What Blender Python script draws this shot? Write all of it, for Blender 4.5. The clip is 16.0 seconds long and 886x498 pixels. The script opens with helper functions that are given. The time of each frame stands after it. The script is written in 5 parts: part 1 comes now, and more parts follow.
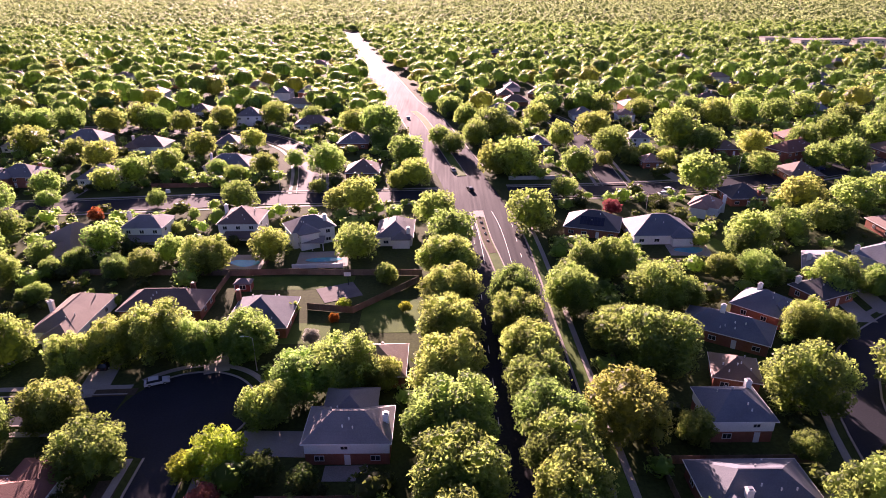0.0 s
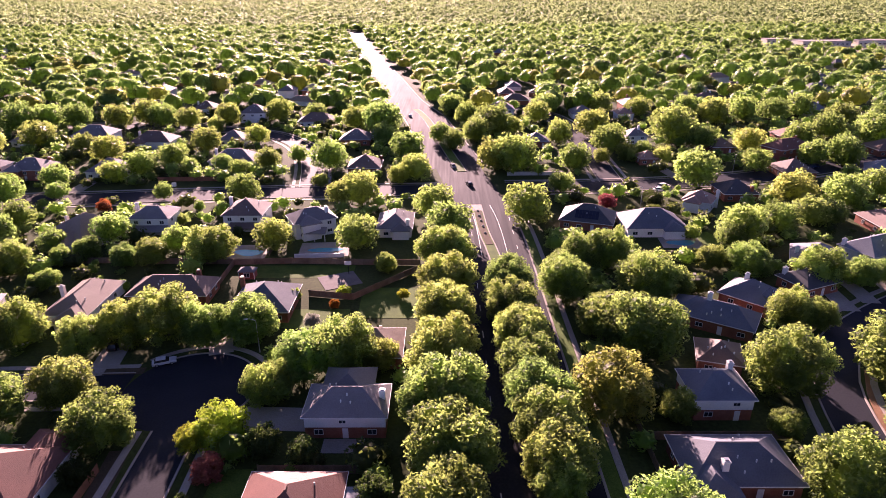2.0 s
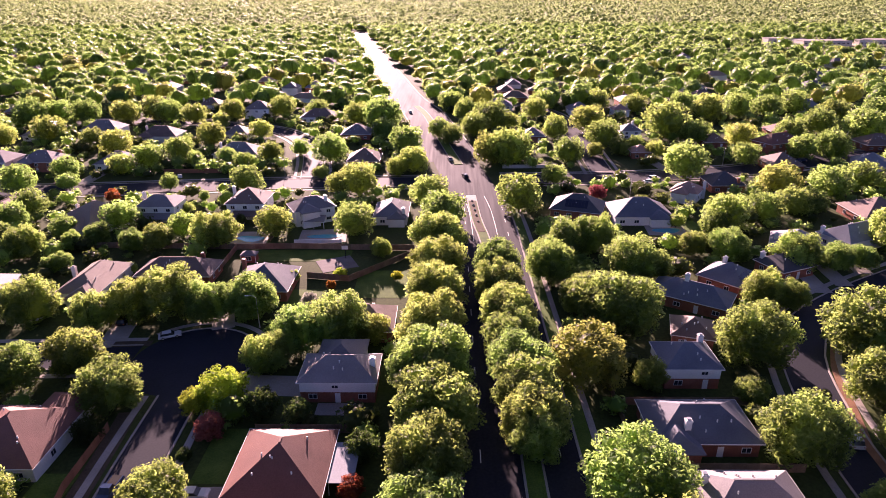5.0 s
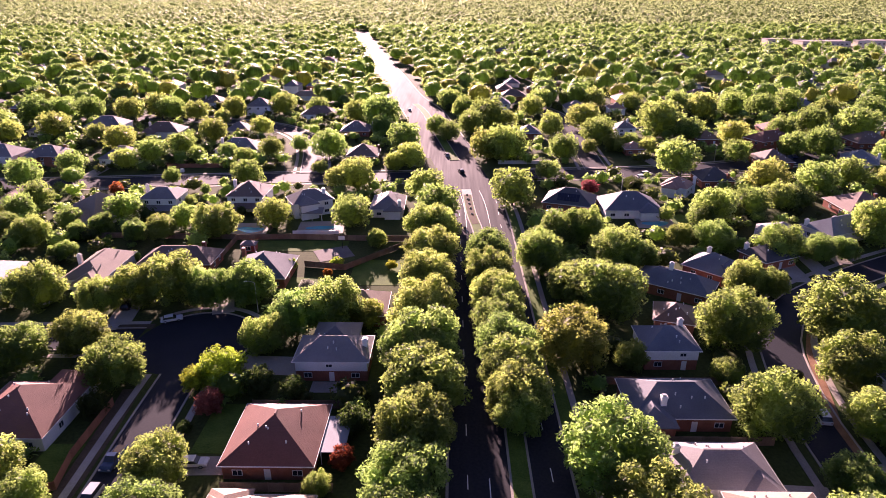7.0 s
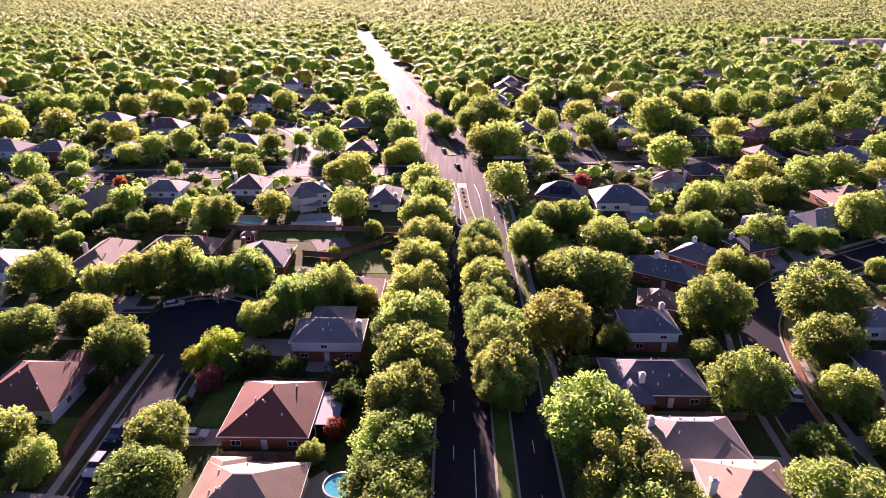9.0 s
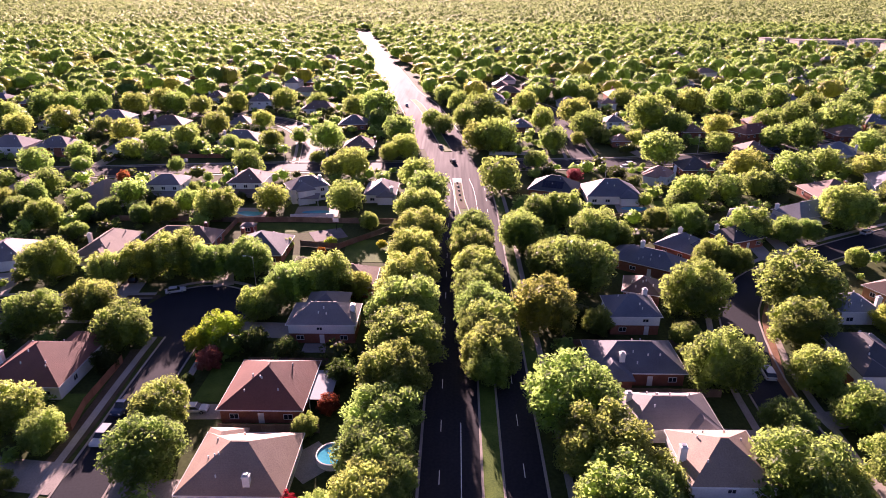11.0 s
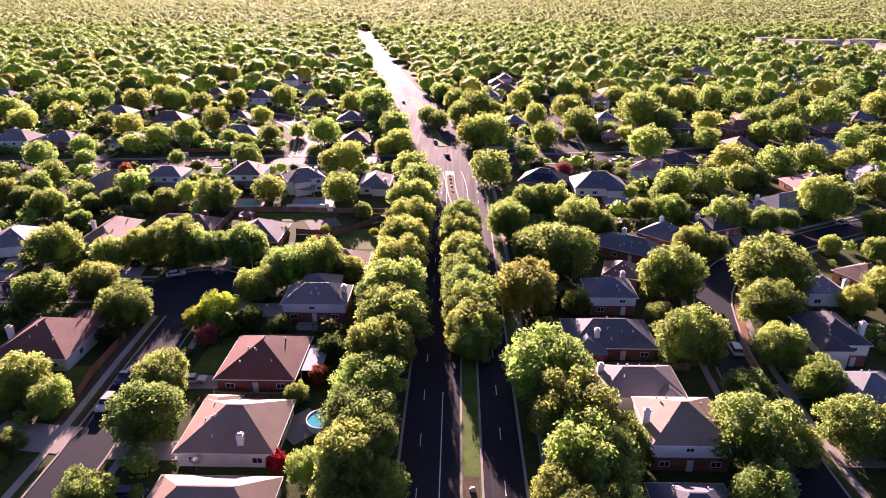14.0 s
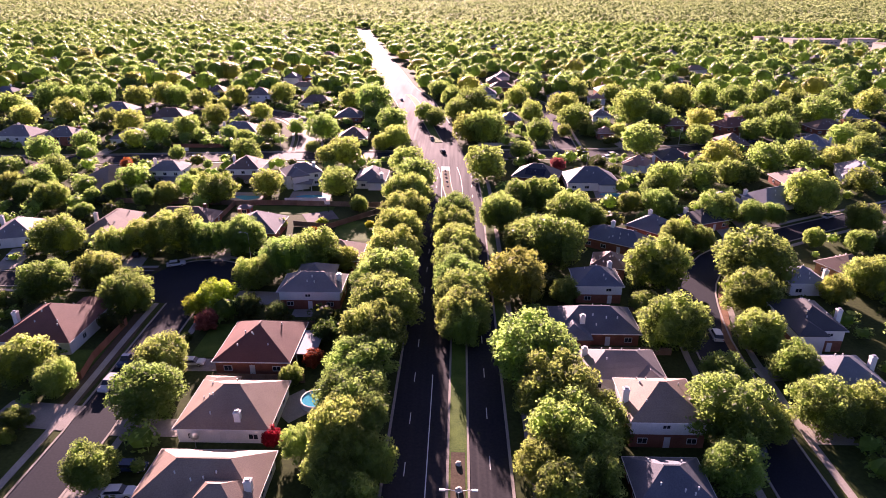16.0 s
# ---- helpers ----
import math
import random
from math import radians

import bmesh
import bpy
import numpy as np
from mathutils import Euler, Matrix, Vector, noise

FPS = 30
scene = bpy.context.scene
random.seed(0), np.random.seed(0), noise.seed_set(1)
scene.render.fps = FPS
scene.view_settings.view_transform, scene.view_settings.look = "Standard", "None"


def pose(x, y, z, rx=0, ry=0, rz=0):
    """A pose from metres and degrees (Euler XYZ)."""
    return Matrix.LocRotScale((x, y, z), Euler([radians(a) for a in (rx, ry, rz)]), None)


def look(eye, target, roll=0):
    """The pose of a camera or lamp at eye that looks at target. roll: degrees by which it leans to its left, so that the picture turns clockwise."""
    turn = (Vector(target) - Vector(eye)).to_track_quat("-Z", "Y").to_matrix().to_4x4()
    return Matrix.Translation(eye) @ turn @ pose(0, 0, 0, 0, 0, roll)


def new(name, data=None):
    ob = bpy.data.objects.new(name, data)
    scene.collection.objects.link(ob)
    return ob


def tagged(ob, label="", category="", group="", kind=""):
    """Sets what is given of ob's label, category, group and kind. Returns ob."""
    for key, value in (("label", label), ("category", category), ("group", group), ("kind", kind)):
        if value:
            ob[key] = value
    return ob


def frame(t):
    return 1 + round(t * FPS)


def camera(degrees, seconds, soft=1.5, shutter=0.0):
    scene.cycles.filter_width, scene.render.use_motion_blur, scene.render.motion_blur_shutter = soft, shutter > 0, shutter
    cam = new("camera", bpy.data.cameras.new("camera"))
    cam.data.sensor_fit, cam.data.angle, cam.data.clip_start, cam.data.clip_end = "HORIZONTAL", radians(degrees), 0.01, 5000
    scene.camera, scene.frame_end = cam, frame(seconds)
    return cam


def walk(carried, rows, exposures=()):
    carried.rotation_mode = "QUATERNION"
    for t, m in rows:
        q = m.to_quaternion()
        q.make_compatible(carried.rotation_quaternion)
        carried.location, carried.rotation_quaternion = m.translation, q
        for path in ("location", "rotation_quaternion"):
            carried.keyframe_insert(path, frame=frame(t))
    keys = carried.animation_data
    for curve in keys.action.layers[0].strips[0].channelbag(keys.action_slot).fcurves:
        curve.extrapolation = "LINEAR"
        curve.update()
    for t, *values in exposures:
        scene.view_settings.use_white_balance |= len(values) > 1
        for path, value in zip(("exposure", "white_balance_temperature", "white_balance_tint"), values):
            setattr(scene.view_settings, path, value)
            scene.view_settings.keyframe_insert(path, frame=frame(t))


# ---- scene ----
cam = camera(71.0, 16.0, 0.75)
PATH = [
    (0, (-18.675, 46.105, 71.961), (-18.671, 47.948, 71.182), -0.4),
    (0.5, (-18.418, 44.58, 71.834), (-18.416, 46.423, 71.057), -0.4),
    (1, (-18.07, 43.18, 71.672), (-18.07, 45.023, 70.894), -0.3),
    (1.5, (-17.743, 41.704, 71.526), (-17.745, 43.547, 70.749), -0.3),
    (2, (-17.221, 40.312, 71.325), (-17.227, 42.155, 70.549), -0.2),
    (2.5, (-16.683, 38.83, 71.16), (-16.692, 40.674, 70.384), -0.2),
    (3, (-16.054, 37.377, 70.983), (-16.066, 39.221, 70.209), -0.2),
    (3.5, (-15.551, 36.038, 70.888), (-15.566, 37.881, 70.113), -0.2),
    (4, (-14.964, 34.611, 70.716), (-14.982, 36.455, 69.941), -0.2),
    (6.5, (-11.957, 27.077, 69.93), (-11.984, 28.921, 69.157), -0.2),
    (7, (-11.36, 25.606, 69.804), (-11.388, 27.451, 69.031), -0.1),
    (7.5, (-10.779, 24.061, 69.636), (-10.808, 25.905, 68.863), -0.1),
    (8, (-10.181, 22.653, 69.576), (-10.212, 24.497, 68.802), -0.1),
    (8.5, (-9.541, 21.134, 69.504), (-9.574, 22.978, 68.73), -0.1),
    (9, (-8.944, 19.627, 69.376), (-8.978, 21.471, 68.602), -0.1),
    (11.5, (-6.033, 12.277, 68.501), (-6.072, 14.122, 67.73), -0.1),
    (12, (-5.543, 11.033, 68.405), (-5.582, 12.877, 67.634), -0.1),
    (12.5, (-5.01, 9.717, 68.307), (-5.049, 11.562, 67.535), -0.0),
    (13, (-4.442, 8.437, 68.157), (-4.482, 10.282, 67.385), -0.0),
    (13.5, (-3.866, 7.066, 67.984), (-3.907, 8.911, 67.213), -0.0),
    (14, (-3.281, 5.86, 67.884), (-3.322, 7.705, 67.114), 0.0),
    (14.5, (-2.774, 4.632, 67.802), (-2.816, 6.477, 67.031), 0.0),
    (15, (-2.212, 3.493, 67.721), (-2.254, 5.337, 66.949), 0.1),
    (15.5, (-1.702, 2.246, 67.618), (-1.745, 4.091, 66.846), 0.1),
    (16, (-1.236, 1.049, 67.609), (-1.278, 2.894, 66.836), 0.1),
]
walk(cam, [(t, look(eye, target, roll)) for t, eye, target, roll in PATH], [(0.0, 2.34, 6350, 54), (16.0, 2.34, 6350, 54)])

# ---- world, sun, exposure ----
SUN_TURN, SUN_HEIGHT = radians(11), radians(13.5)
world = bpy.data.worlds.new("world")
scene.world = world
world.use_nodes = True
wn = world.node_tree
sky = wn.nodes.new("ShaderNodeTexSky")
sky.sky_type, sky.sun_disc = "NISHITA", False
sky.sun_elevation, sky.sun_rotation = SUN_HEIGHT, SUN_TURN
sky.air_density, sky.dust_density = 0.45, 0.6
wn.links.new(sky.outputs[0], wn.nodes["Background"].inputs[0])
wn.nodes["Background"].inputs[1].default_value = 0.04
sun = new("sun", bpy.data.lights.new("sun", "SUN"))
sun.data.energy, sun.data.angle, sun.data.color = 5.0, radians(0.6), (1.0, 0.79, 0.61)
sun_way = Vector((-math.sin(SUN_TURN) * math.cos(SUN_HEIGHT), math.cos(SUN_TURN) * math.cos(SUN_HEIGHT), math.sin(SUN_HEIGHT)))
sun.matrix_world = look(sun_way * 300, (0, 0, 0))


# ---- materials ----
def material(name, low, high, scale=0.4, fine=6.0, rough=0.85, bump=0.3, per_object=0.15, metal=0.0):
    """Two-scale mottled surface between two colours; objects differ slightly in value."""
    m = bpy.data.materials.new(name)
    m.use_nodes = True
    nt = m.node_tree
    b = nt.nodes["Principled BSDF"]
    co = nt.nodes.new("ShaderNodeNewGeometry")
    n1, n2 = nt.nodes.new("ShaderNodeTexNoise"), nt.nodes.new("ShaderNodeTexNoise")
    n1.inputs["Scale"].default_value, n1.inputs["Detail"].default_value = scale, 4
    n2.inputs["Scale"].default_value, n2.inputs["Detail"].default_value = fine, 3
    for n in (n1, n2):
        nt.links.new(co.outputs["Position"], n.inputs["Vector"])
    mixf = nt.nodes.new("ShaderNodeMath")
    mixf.operation = "MULTIPLY_ADD"
    mixf.inputs[1].default_value = 0.5
    half = nt.nodes.new("ShaderNodeMath")
    half.operation = "MULTIPLY"
    half.inputs[1].default_value = 0.5
    nt.links.new(n2.outputs["Fac"], half.inputs[0])
    nt.links.new(n1.outputs["Fac"], mixf.inputs[0])
    nt.links.new(half.outputs[0], mixf.inputs[2])
    ramp = nt.nodes.new("ShaderNodeValToRGB")
    ramp.color_ramp.elements[0].position, ramp.color_ramp.elements[1].position = 0.33, 0.67
    ramp.color_ramp.elements[0].color, ramp.color_ramp.elements[1].color = (*low, 1), (*high, 1)
    nt.links.new(mixf.outputs[0], ramp.inputs[0])
    info = nt.nodes.new("ShaderNodeObjectInfo")
    span = nt.nodes.new("ShaderNodeMapRange")
    span.inputs["To Min"].default_value, span.inputs["To Max"].default_value = 1 - per_object, 1 + per_object
    nt.links.new(info.outputs["Random"], span.inputs["Value"])
    hsv = nt.nodes.new("ShaderNodeHueSaturation")
    nt.links.new(span.outputs[0], hsv.inputs["Value"])
    nt.links.new(ramp.outputs[0], hsv.inputs["Color"])
    nt.links.new(hsv.outputs[0], b.inputs["Base Color"])
    b.inputs["Specular IOR Level"].default_value = 0.12 if rough > 0.78 else 0.4
    b.inputs["Roughness"].default_value, b.inputs["Metallic"].default_value = rough, metal
    if bump:
        bp = nt.nodes.new("ShaderNodeBump")
        bp.inputs["Strength"].default_value, bp.inputs["Distance"].default_value = bump, 0.05
        nt.links.new(n2.outputs["Fac"], bp.inputs["Height"])
        nt.links.new(bp.outputs[0], b.inputs["Normal"])
    return m


def courses(m, size, axis_z=True, depth=0.6):
    """Adds shingle or brick courses to a material's relief."""
    nt = m.node_tree
    b = nt.nodes["Principled BSDF"]
    geo = nt.nodes.new("ShaderNodeNewGeometry")
    wave = nt.nodes.new("ShaderNodeTexWave")
    wave.wave_type, wave.bands_direction, wave.wave_profile = "BANDS", "Z", "SAW"
    wave.inputs["Scale"].default_value, wave.inputs["Distortion"].default_value = 0.314 / size, 0.6
    nt.links.new(geo.outputs["Position"], wave.inputs["Vector"])
    bp = nt.nodes.new("ShaderNodeBump")
    bp.inputs["Strength"].default_value, bp.inputs["Distance"].default_value = depth, 0.02
    nt.links.new(wave.outputs["Fac"], bp.inputs["Height"])
    old = b.inputs["Normal"].links
    if old:
        nt.links.new(old[0].from_socket, bp.inputs["Normal"])
    nt.links.new(bp.outputs[0], b.inputs["Normal"])
    return m


def foliage(name, low, high, through_colour, share=0.5, gloss=0.1):
    """Leaves: matt, with light that passes through them; each leaf clump and each tree differs."""
    m = bpy.data.materials.new(name)
    m.use_nodes = True
    nt = m.node_tree
    b = nt.nodes["Principled BSDF"]
    geo, info = nt.nodes.new("ShaderNodeNewGeometry"), nt.nodes.new("ShaderNodeObjectInfo")
    ramp = nt.nodes.new("ShaderNodeValToRGB")
    ramp.color_ramp.elements[0].color, ramp.color_ramp.elements[1].color = (*low, 1), (*high, 1)
    nt.links.new(geo.outputs["Random Per Island"], ramp.inputs[0])
    hue, val = nt.nodes.new("ShaderNodeMapRange"), nt.nodes.new("ShaderNodeMapRange")
    hue.inputs["To Min"].default_value, hue.inputs["To Max"].default_value = 0.485, 0.525
    val.inputs["To Min"].default_value, val.inputs["To Max"].default_value = 0.75, 1.18
    wn1 = nt.nodes.new("ShaderNodeTexWhiteNoise")
    wn1.noise_dimensions = "1D"
    nt.links.new(info.outputs["Random"], wn1.inputs["W"])
    nt.links.new(info.outputs["Random"], hue.inputs["Value"])
    nt.links.new(wn1.outputs["Value"], val.inputs["Value"])
    # neighbouring trees differ in tone by species
    plot, cell = nt.nodes.new("ShaderNodeMapping"), nt.nodes.new("ShaderNodeTexVoronoi")
    plot.inputs["Scale"].default_value = (0.075, 0.075, 0.0)
    tone, both = nt.nodes.new("ShaderNodeMapRange"), nt.nodes.new("ShaderNodeMath")
    tone.inputs["To Min"].default_value, tone.inputs["To Max"].default_value = 0.62, 1.3
    both.operation = "MULTIPLY"
    split = nt.nodes.new("ShaderNodeSeparateColor")
    nt.links.new(geo.outputs["Position"], plot.inputs["Vector"])
    nt.links.new(plot.outputs[0], cell.inputs["Vector"])
    nt.links.new(cell.outputs["Color"], split.inputs[0])
    nt.links.new(split.outputs[0], tone.inputs["Value"])
    nt.links.new(tone.outputs[0], both.inputs[0])
    nt.links.new(val.outputs[0], both.inputs[1])
    outs = []
    for colour in (ramp.outputs[0], through_colour):
        hsv = nt.nodes.new("ShaderNodeHueSaturation")
        nt.links.new(hue.outputs[0], hsv.inputs["Hue"])
        nt.links.new(both.outputs[0], hsv.inputs["Value"])
        if colour is through_colour:
            hsv.inputs["Color"].default_value = (*through_colour, 1)
        else:
            nt.links.new(colour, hsv.inputs["Color"])
        outs.append(hsv.outputs[0])
    nt.links.new(outs[0], b.inputs["Base Color"])
    b.inputs["Roughness"].default_value = 0.5
    b.inputs["Specular IOR Level"].default_value = gloss
    tr, mix = nt.nodes.new("ShaderNodeBsdfTranslucent"), nt.nodes.new("ShaderNodeMixShader")
    nt.links.new(outs[1], tr.inputs["Color"])
    mix.inputs[0].default_value = share
    nt.links.new(b.outputs[0], mix.inputs[1])
    nt.links.new(tr.outputs[0], mix.inputs[2])
    nt.links.new(mix.outputs[0], nt.nodes["Material Output"].inputs["Surface"])
    return m


ASPHALT = material("asphalt", (0.017, 0.019, 0.026), (0.029, 0.032, 0.042), 0.08, 3.0, 0.8, 0.15, 0.0)
ROAD = material("boulevard_asphalt", (0.017, 0.018, 0.024), (0.034, 0.034, 0.040), 0.05, 2.0, 0.46, 0.1, 0.0)
def tyre_streaks(m):
    """Worn lanes: long streaks in the direction of travel that change gloss and value."""
    nt = m.node_tree
    b = nt.nodes["Principled BSDF"]
    geo, mp, n = nt.nodes.new("ShaderNodeNewGeometry"), nt.nodes.new("ShaderNodeMapping"), nt.nodes.new("ShaderNodeTexNoise")
    mp.inputs["Scale"].default_value = (1.1, 0.02, 1.0)
    mp.inputs["Rotation"].default_value = (0, 0, 0.02)
    n.inputs["Scale"].default_value, n.inputs["Detail"].default_value = 1.0, 3
    nt.links.new(geo.outputs["Position"], mp.inputs["Vector"])
    nt.links.new(mp.outputs[0], n.inputs["Vector"])
    span = nt.nodes.new("ShaderNodeMapRange")
    span.inputs["From Min"].default_value, span.inputs["From Max"].default_value = 0.35, 0.65
    span.inputs["To Min"].default_value, span.inputs["To Max"].default_value = 0.82, 0.95
    nt.links.new(n.outputs["Fac"], span.inputs["Value"])
    nt.links.new(span.outputs[0], b.inputs["Roughness"])


tyre_streaks(ROAD)
ROAD.node_tree.nodes["Principled BSDF"].inputs["Specular IOR Level"].default_value = 0.11
ASPHALT.node_tree.nodes["Principled BSDF"].inputs["Specular IOR Level"].default_value = 0.08
CONCRETE = material("concrete", (0.24, 0.215, 0.19), (0.40, 0.365, 0.33), 0.15, 5.0, 0.8, 0.2, 0.08)
COURT = material("court_concrete", (0.12, 0.11, 0.105), (0.22, 0.2, 0.19), 0.3, 4.0, 0.9, 0.2, 0.0)
PAINT = material("road_paint", (0.6, 0.6, 0.58), (0.8, 0.8, 0.78), 1.0, 8.0, 0.6, 0.0, 0.0)
GRASS = material("grass", (0.026, 0.036, 0.010), (0.065, 0.088, 0.024), 0.06, 1.5, 0.95, 0.6, 0.0)
LAWN = material("lawn", (0.035, 0.075, 0.012), (0.11, 0.17, 0.03), 0.25, 4.0, 0.9, 0.6, 0.1)
SOIL = material("soil", (0.06, 0.045, 0.03), (0.12, 0.09, 0.06), 0.3, 3.0, 0.95, 0.6, 0.1)
SHINGLE = {
    "red": ((0.14, 0.055, 0.04), (0.22, 0.09, 0.065)),
    "tan": ((0.22, 0.155, 0.115), (0.34, 0.25, 0.185)),
    "grey": ((0.14, 0.13, 0.135), (0.22, 0.205, 0.205)),
    "slate": ((0.085, 0.095, 0.12), (0.15, 0.165, 0.195)),
    "bluegrey": ((0.15, 0.17, 0.20), (0.24, 0.26, 0.29)),
    "dark": ((0.045, 0.048, 0.058), (0.085, 0.09, 0.10)),
    "brown": ((0.13, 0.085, 0.07), (0.20, 0.14, 0.115)),
    "pink": ((0.30, 0.17, 0.13), (0.42, 0.25, 0.19)),
}
for key, (lo, hi) in list(SHINGLE.items()):
    SHINGLE[key] = courses(material("shingle_" + key, lo, hi, 0.25, 5.0, 0.75, 0.4, 0.12), 0.12)
BRICK = courses(material("brick_wall", (0.20, 0.07, 0.045), (0.34, 0.14, 0.09), 0.6, 9.0, 0.85, 0.5, 0.15), 0.075)
ORANGE = courses(material("orange_brick_wall", (0.36, 0.17, 0.09), (0.5, 0.26, 0.14), 0.6, 9.0, 0.85, 0.5, 0.1), 0.075)
SIDING = courses(material("white_siding", (0.66, 0.65, 0.62), (0.82, 0.81, 0.78), 0.3, 4.0, 0.6, 0.1, 0.06), 0.18, depth=0.8)
TRIM = material("painted_trim", (0.62, 0.60, 0.57), (0.78, 0.77, 0.74), 0.5, 6.0, 0.55, 0.05, 0.1)
WOOD = material("fence_wood", (0.13, 0.09, 0.06), (0.26, 0.19, 0.13), 0.5, 7.0, 0.85, 0.4, 0.2)
BARK = material("bark", (0.06, 0.045, 0.035), (0.13, 0.10, 0.08), 1.0, 8.0, 0.95, 0.8, 0.15)
METAL = material("galvanised_metal", (0.45, 0.45, 0.45), (0.6, 0.6, 0.6), 1.0, 8.0, 0.4, 0.0, 0.1, 0.8)
GLASS = material("window_glass", (0.02, 0.024, 0.03), (0.035, 0.04, 0.05), 0.5, 3.0, 0.08, 0.0, 0.1)
WATER = material("pool_water", (0.03, 0.30, 0.42), (0.07, 0.42, 0.52), 0.4, 2.0, 0.06, 0.15, 0.0)
PANEL = material("solar_panel", (0.012, 0.016, 0.035), (0.02, 0.025, 0.05), 0.5, 4.0, 0.15, 0.0, 0.1)
RUBBER = material("rubber", (0.012, 0.012, 0.012), (0.025, 0.025, 0.025), 1, 8, 0.9, 0.0, 0.0)
SHEDRED = material("shed_red", (0.22, 0.05, 0.035), (0.32, 0.08, 0.055), 0.6, 7, 0.7, 0.1, 0.1)
ROCK = material("limestone", (0.4, 0.37, 0.32), (0.58, 0.54, 0.47), 0.8, 5, 0.9, 0.8, 0.1)
MULCH = material("mulch", (0.16, 0.085, 0.05), (0.30, 0.17, 0.10), 0.5, 6.0, 0.95, 0.7, 0.0)
CEDAR = material("cedar_fence", (0.20, 0.085, 0.05), (0.32, 0.14, 0.085), 0.5, 7.0, 0.85, 0.4, 0.15)
DRY = material("dry_yard", (0.26, 0.22, 0.15), (0.42, 0.36, 0.26), 0.02, 0.6, 0.95, 0.3, 0.0)
CAR = {}
for key, c in {"white": (0.75, 0.75, 0.75), "silver": (0.5, 0.51, 0.53), "black": (0.02, 0.02, 0.023), "blue": (0.03, 0.05, 0.1), "grey": (0.2, 0.2, 0.21)}.items():
    CAR[key] = material("car_paint_" + key, c, tuple(v * 1.1 for v in c), 0.5, 3, 0.22, 0.0, 0.0)
LEAVES = {
    "leaf": foliage("leaves_green", (0.028, 0.056, 0.018), (0.105, 0.165, 0.046), (0.46, 0.60, 0.14)),
    # paler, bluer copy of the green leaves: distance haze put into the colour
    "far": foliage("leaves_far_hazed", (0.035, 0.06, 0.022), (0.10, 0.14, 0.055), (0.46, 0.56, 0.22), 0.55, 0.05),
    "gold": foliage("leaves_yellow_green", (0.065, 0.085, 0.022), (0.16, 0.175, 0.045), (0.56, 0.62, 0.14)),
    "dark": foliage("leaves_dark", (0.022, 0.040, 0.014), (0.055, 0.08, 0.024), (0.14, 0.2, 0.04), 0.4),
    "pink": foliage("leaves_pink", (0.16, 0.05, 0.05), (0.30, 0.10, 0.09), (0.4, 0.12, 0.1)),
    "rust": foliage("leaves_rust", (0.12, 0.035, 0.02), (0.22, 0.07, 0.03), (0.4, 0.10, 0.04)),
    "red": foliage("leaves_red", (0.30, 0.02, 0.02), (0.5, 0.05, 0.03), (0.6, 0.05, 0.03)),
    "orange": foliage("leaves_orange", (0.25, 0.10, 0.02), (0.4, 0.18, 0.03), (0.5, 0.22, 0.03)),
    "yellow": foliage("leaves_yellow", (0.11, 0.15, 0.015), (0.23, 0.28, 0.03), (0.48, 0.56, 0.05)),
    "white": foliage("leaves_white_blossom", (0.35, 0.36, 0.28), (0.6, 0.6, 0.5), (0.5, 0.5, 0.4)),
}


# ---- mesh tools ----
def part(name, bm, mat, parent=None, label=""):
    me = bpy.data.meshes.new(name)
    bm.to_mesh(me)
    bm.free()
    me.materials.append(mat)
    ob = new(name, me)
    ob.parent = parent
    if label:
        tagged(ob, label)
    return ob


def box(bm, x0, x1, y0, y1, z0, z1):
    v = [bm.verts.new(p) for p in ((x0, y0, z0), (x1, y0, z0), (x1, y1, z0), (x0, y1, z0), (x0, y0, z1), (x1, y0, z1), (x1, y1, z1), (x0, y1, z1))]
    for f in ((3, 2, 1, 0), (4, 5, 6, 7), (0, 1, 5, 4), (1, 2, 6, 5), (2, 3, 7, 6), (3, 0, 4, 7)):
        bm.faces.new([v[i] for i in f])
    return v


def block(name, dims, mat, parent=None, label=""):
    bm = bmesh.new()
    box(bm, *dims)
    return part(name, bm, mat, parent, label)


def smooth_line(points, step=6.0):
    """Catmull-Rom through the points, sampled about every step metres."""
    p = [Vector(q) for q in points]
    p = [p[0] * 2 - p[1]] + p + [p[-1] * 2 - p[-2]]
    out = []
    for i in range(1, len(p) - 2):
        n = max(1, int((p[i + 1] - p[i]).length / step))
        for k in range(n):
            t = k / n
            out.append(0.5 * (2 * p[i] + (p[i + 1] - p[i - 1]) * t + (2 * p[i - 1] - 5 * p[i] + 4 * p[i + 1] - p[i + 2]) * t * t + (3 * p[i] - p[i - 1] - 3 * p[i + 1] + p[i + 2]) * t ** 3))
    out.append(p[-2])
    return out


def ribbon(bm, line, left, right, z0, z1):
    """A strip along a line between two sideways offsets (positive to the right), with sides from z0 to z1."""
    rows = []
    for i, q in enumerate(line):
        d = (line[min(i + 1, len(line) - 1)] - line[max(i - 1, 0)]).normalized()
        side = Vector((d.y, -d.x))
        a, b = q + side * left, q + side * right
        rows.append([bm.verts.new((a.x, a.y, z1)), bm.verts.new((b.x, b.y, z1)), bm.verts.new((b.x, b.y, z0)), bm.verts.new((a.x, a.y, z0))])
    for r, s in zip(rows, rows[1:]):
        bm.faces.new((r[0], r[1], s[1], s[0]))
        bm.faces.new((r[1], r[2], s[2], s[1]))
        bm.faces.new((r[3], r[0], s[0], s[3]))
    for r in (rows[0], rows[-1]):
        bm.faces.new(r)


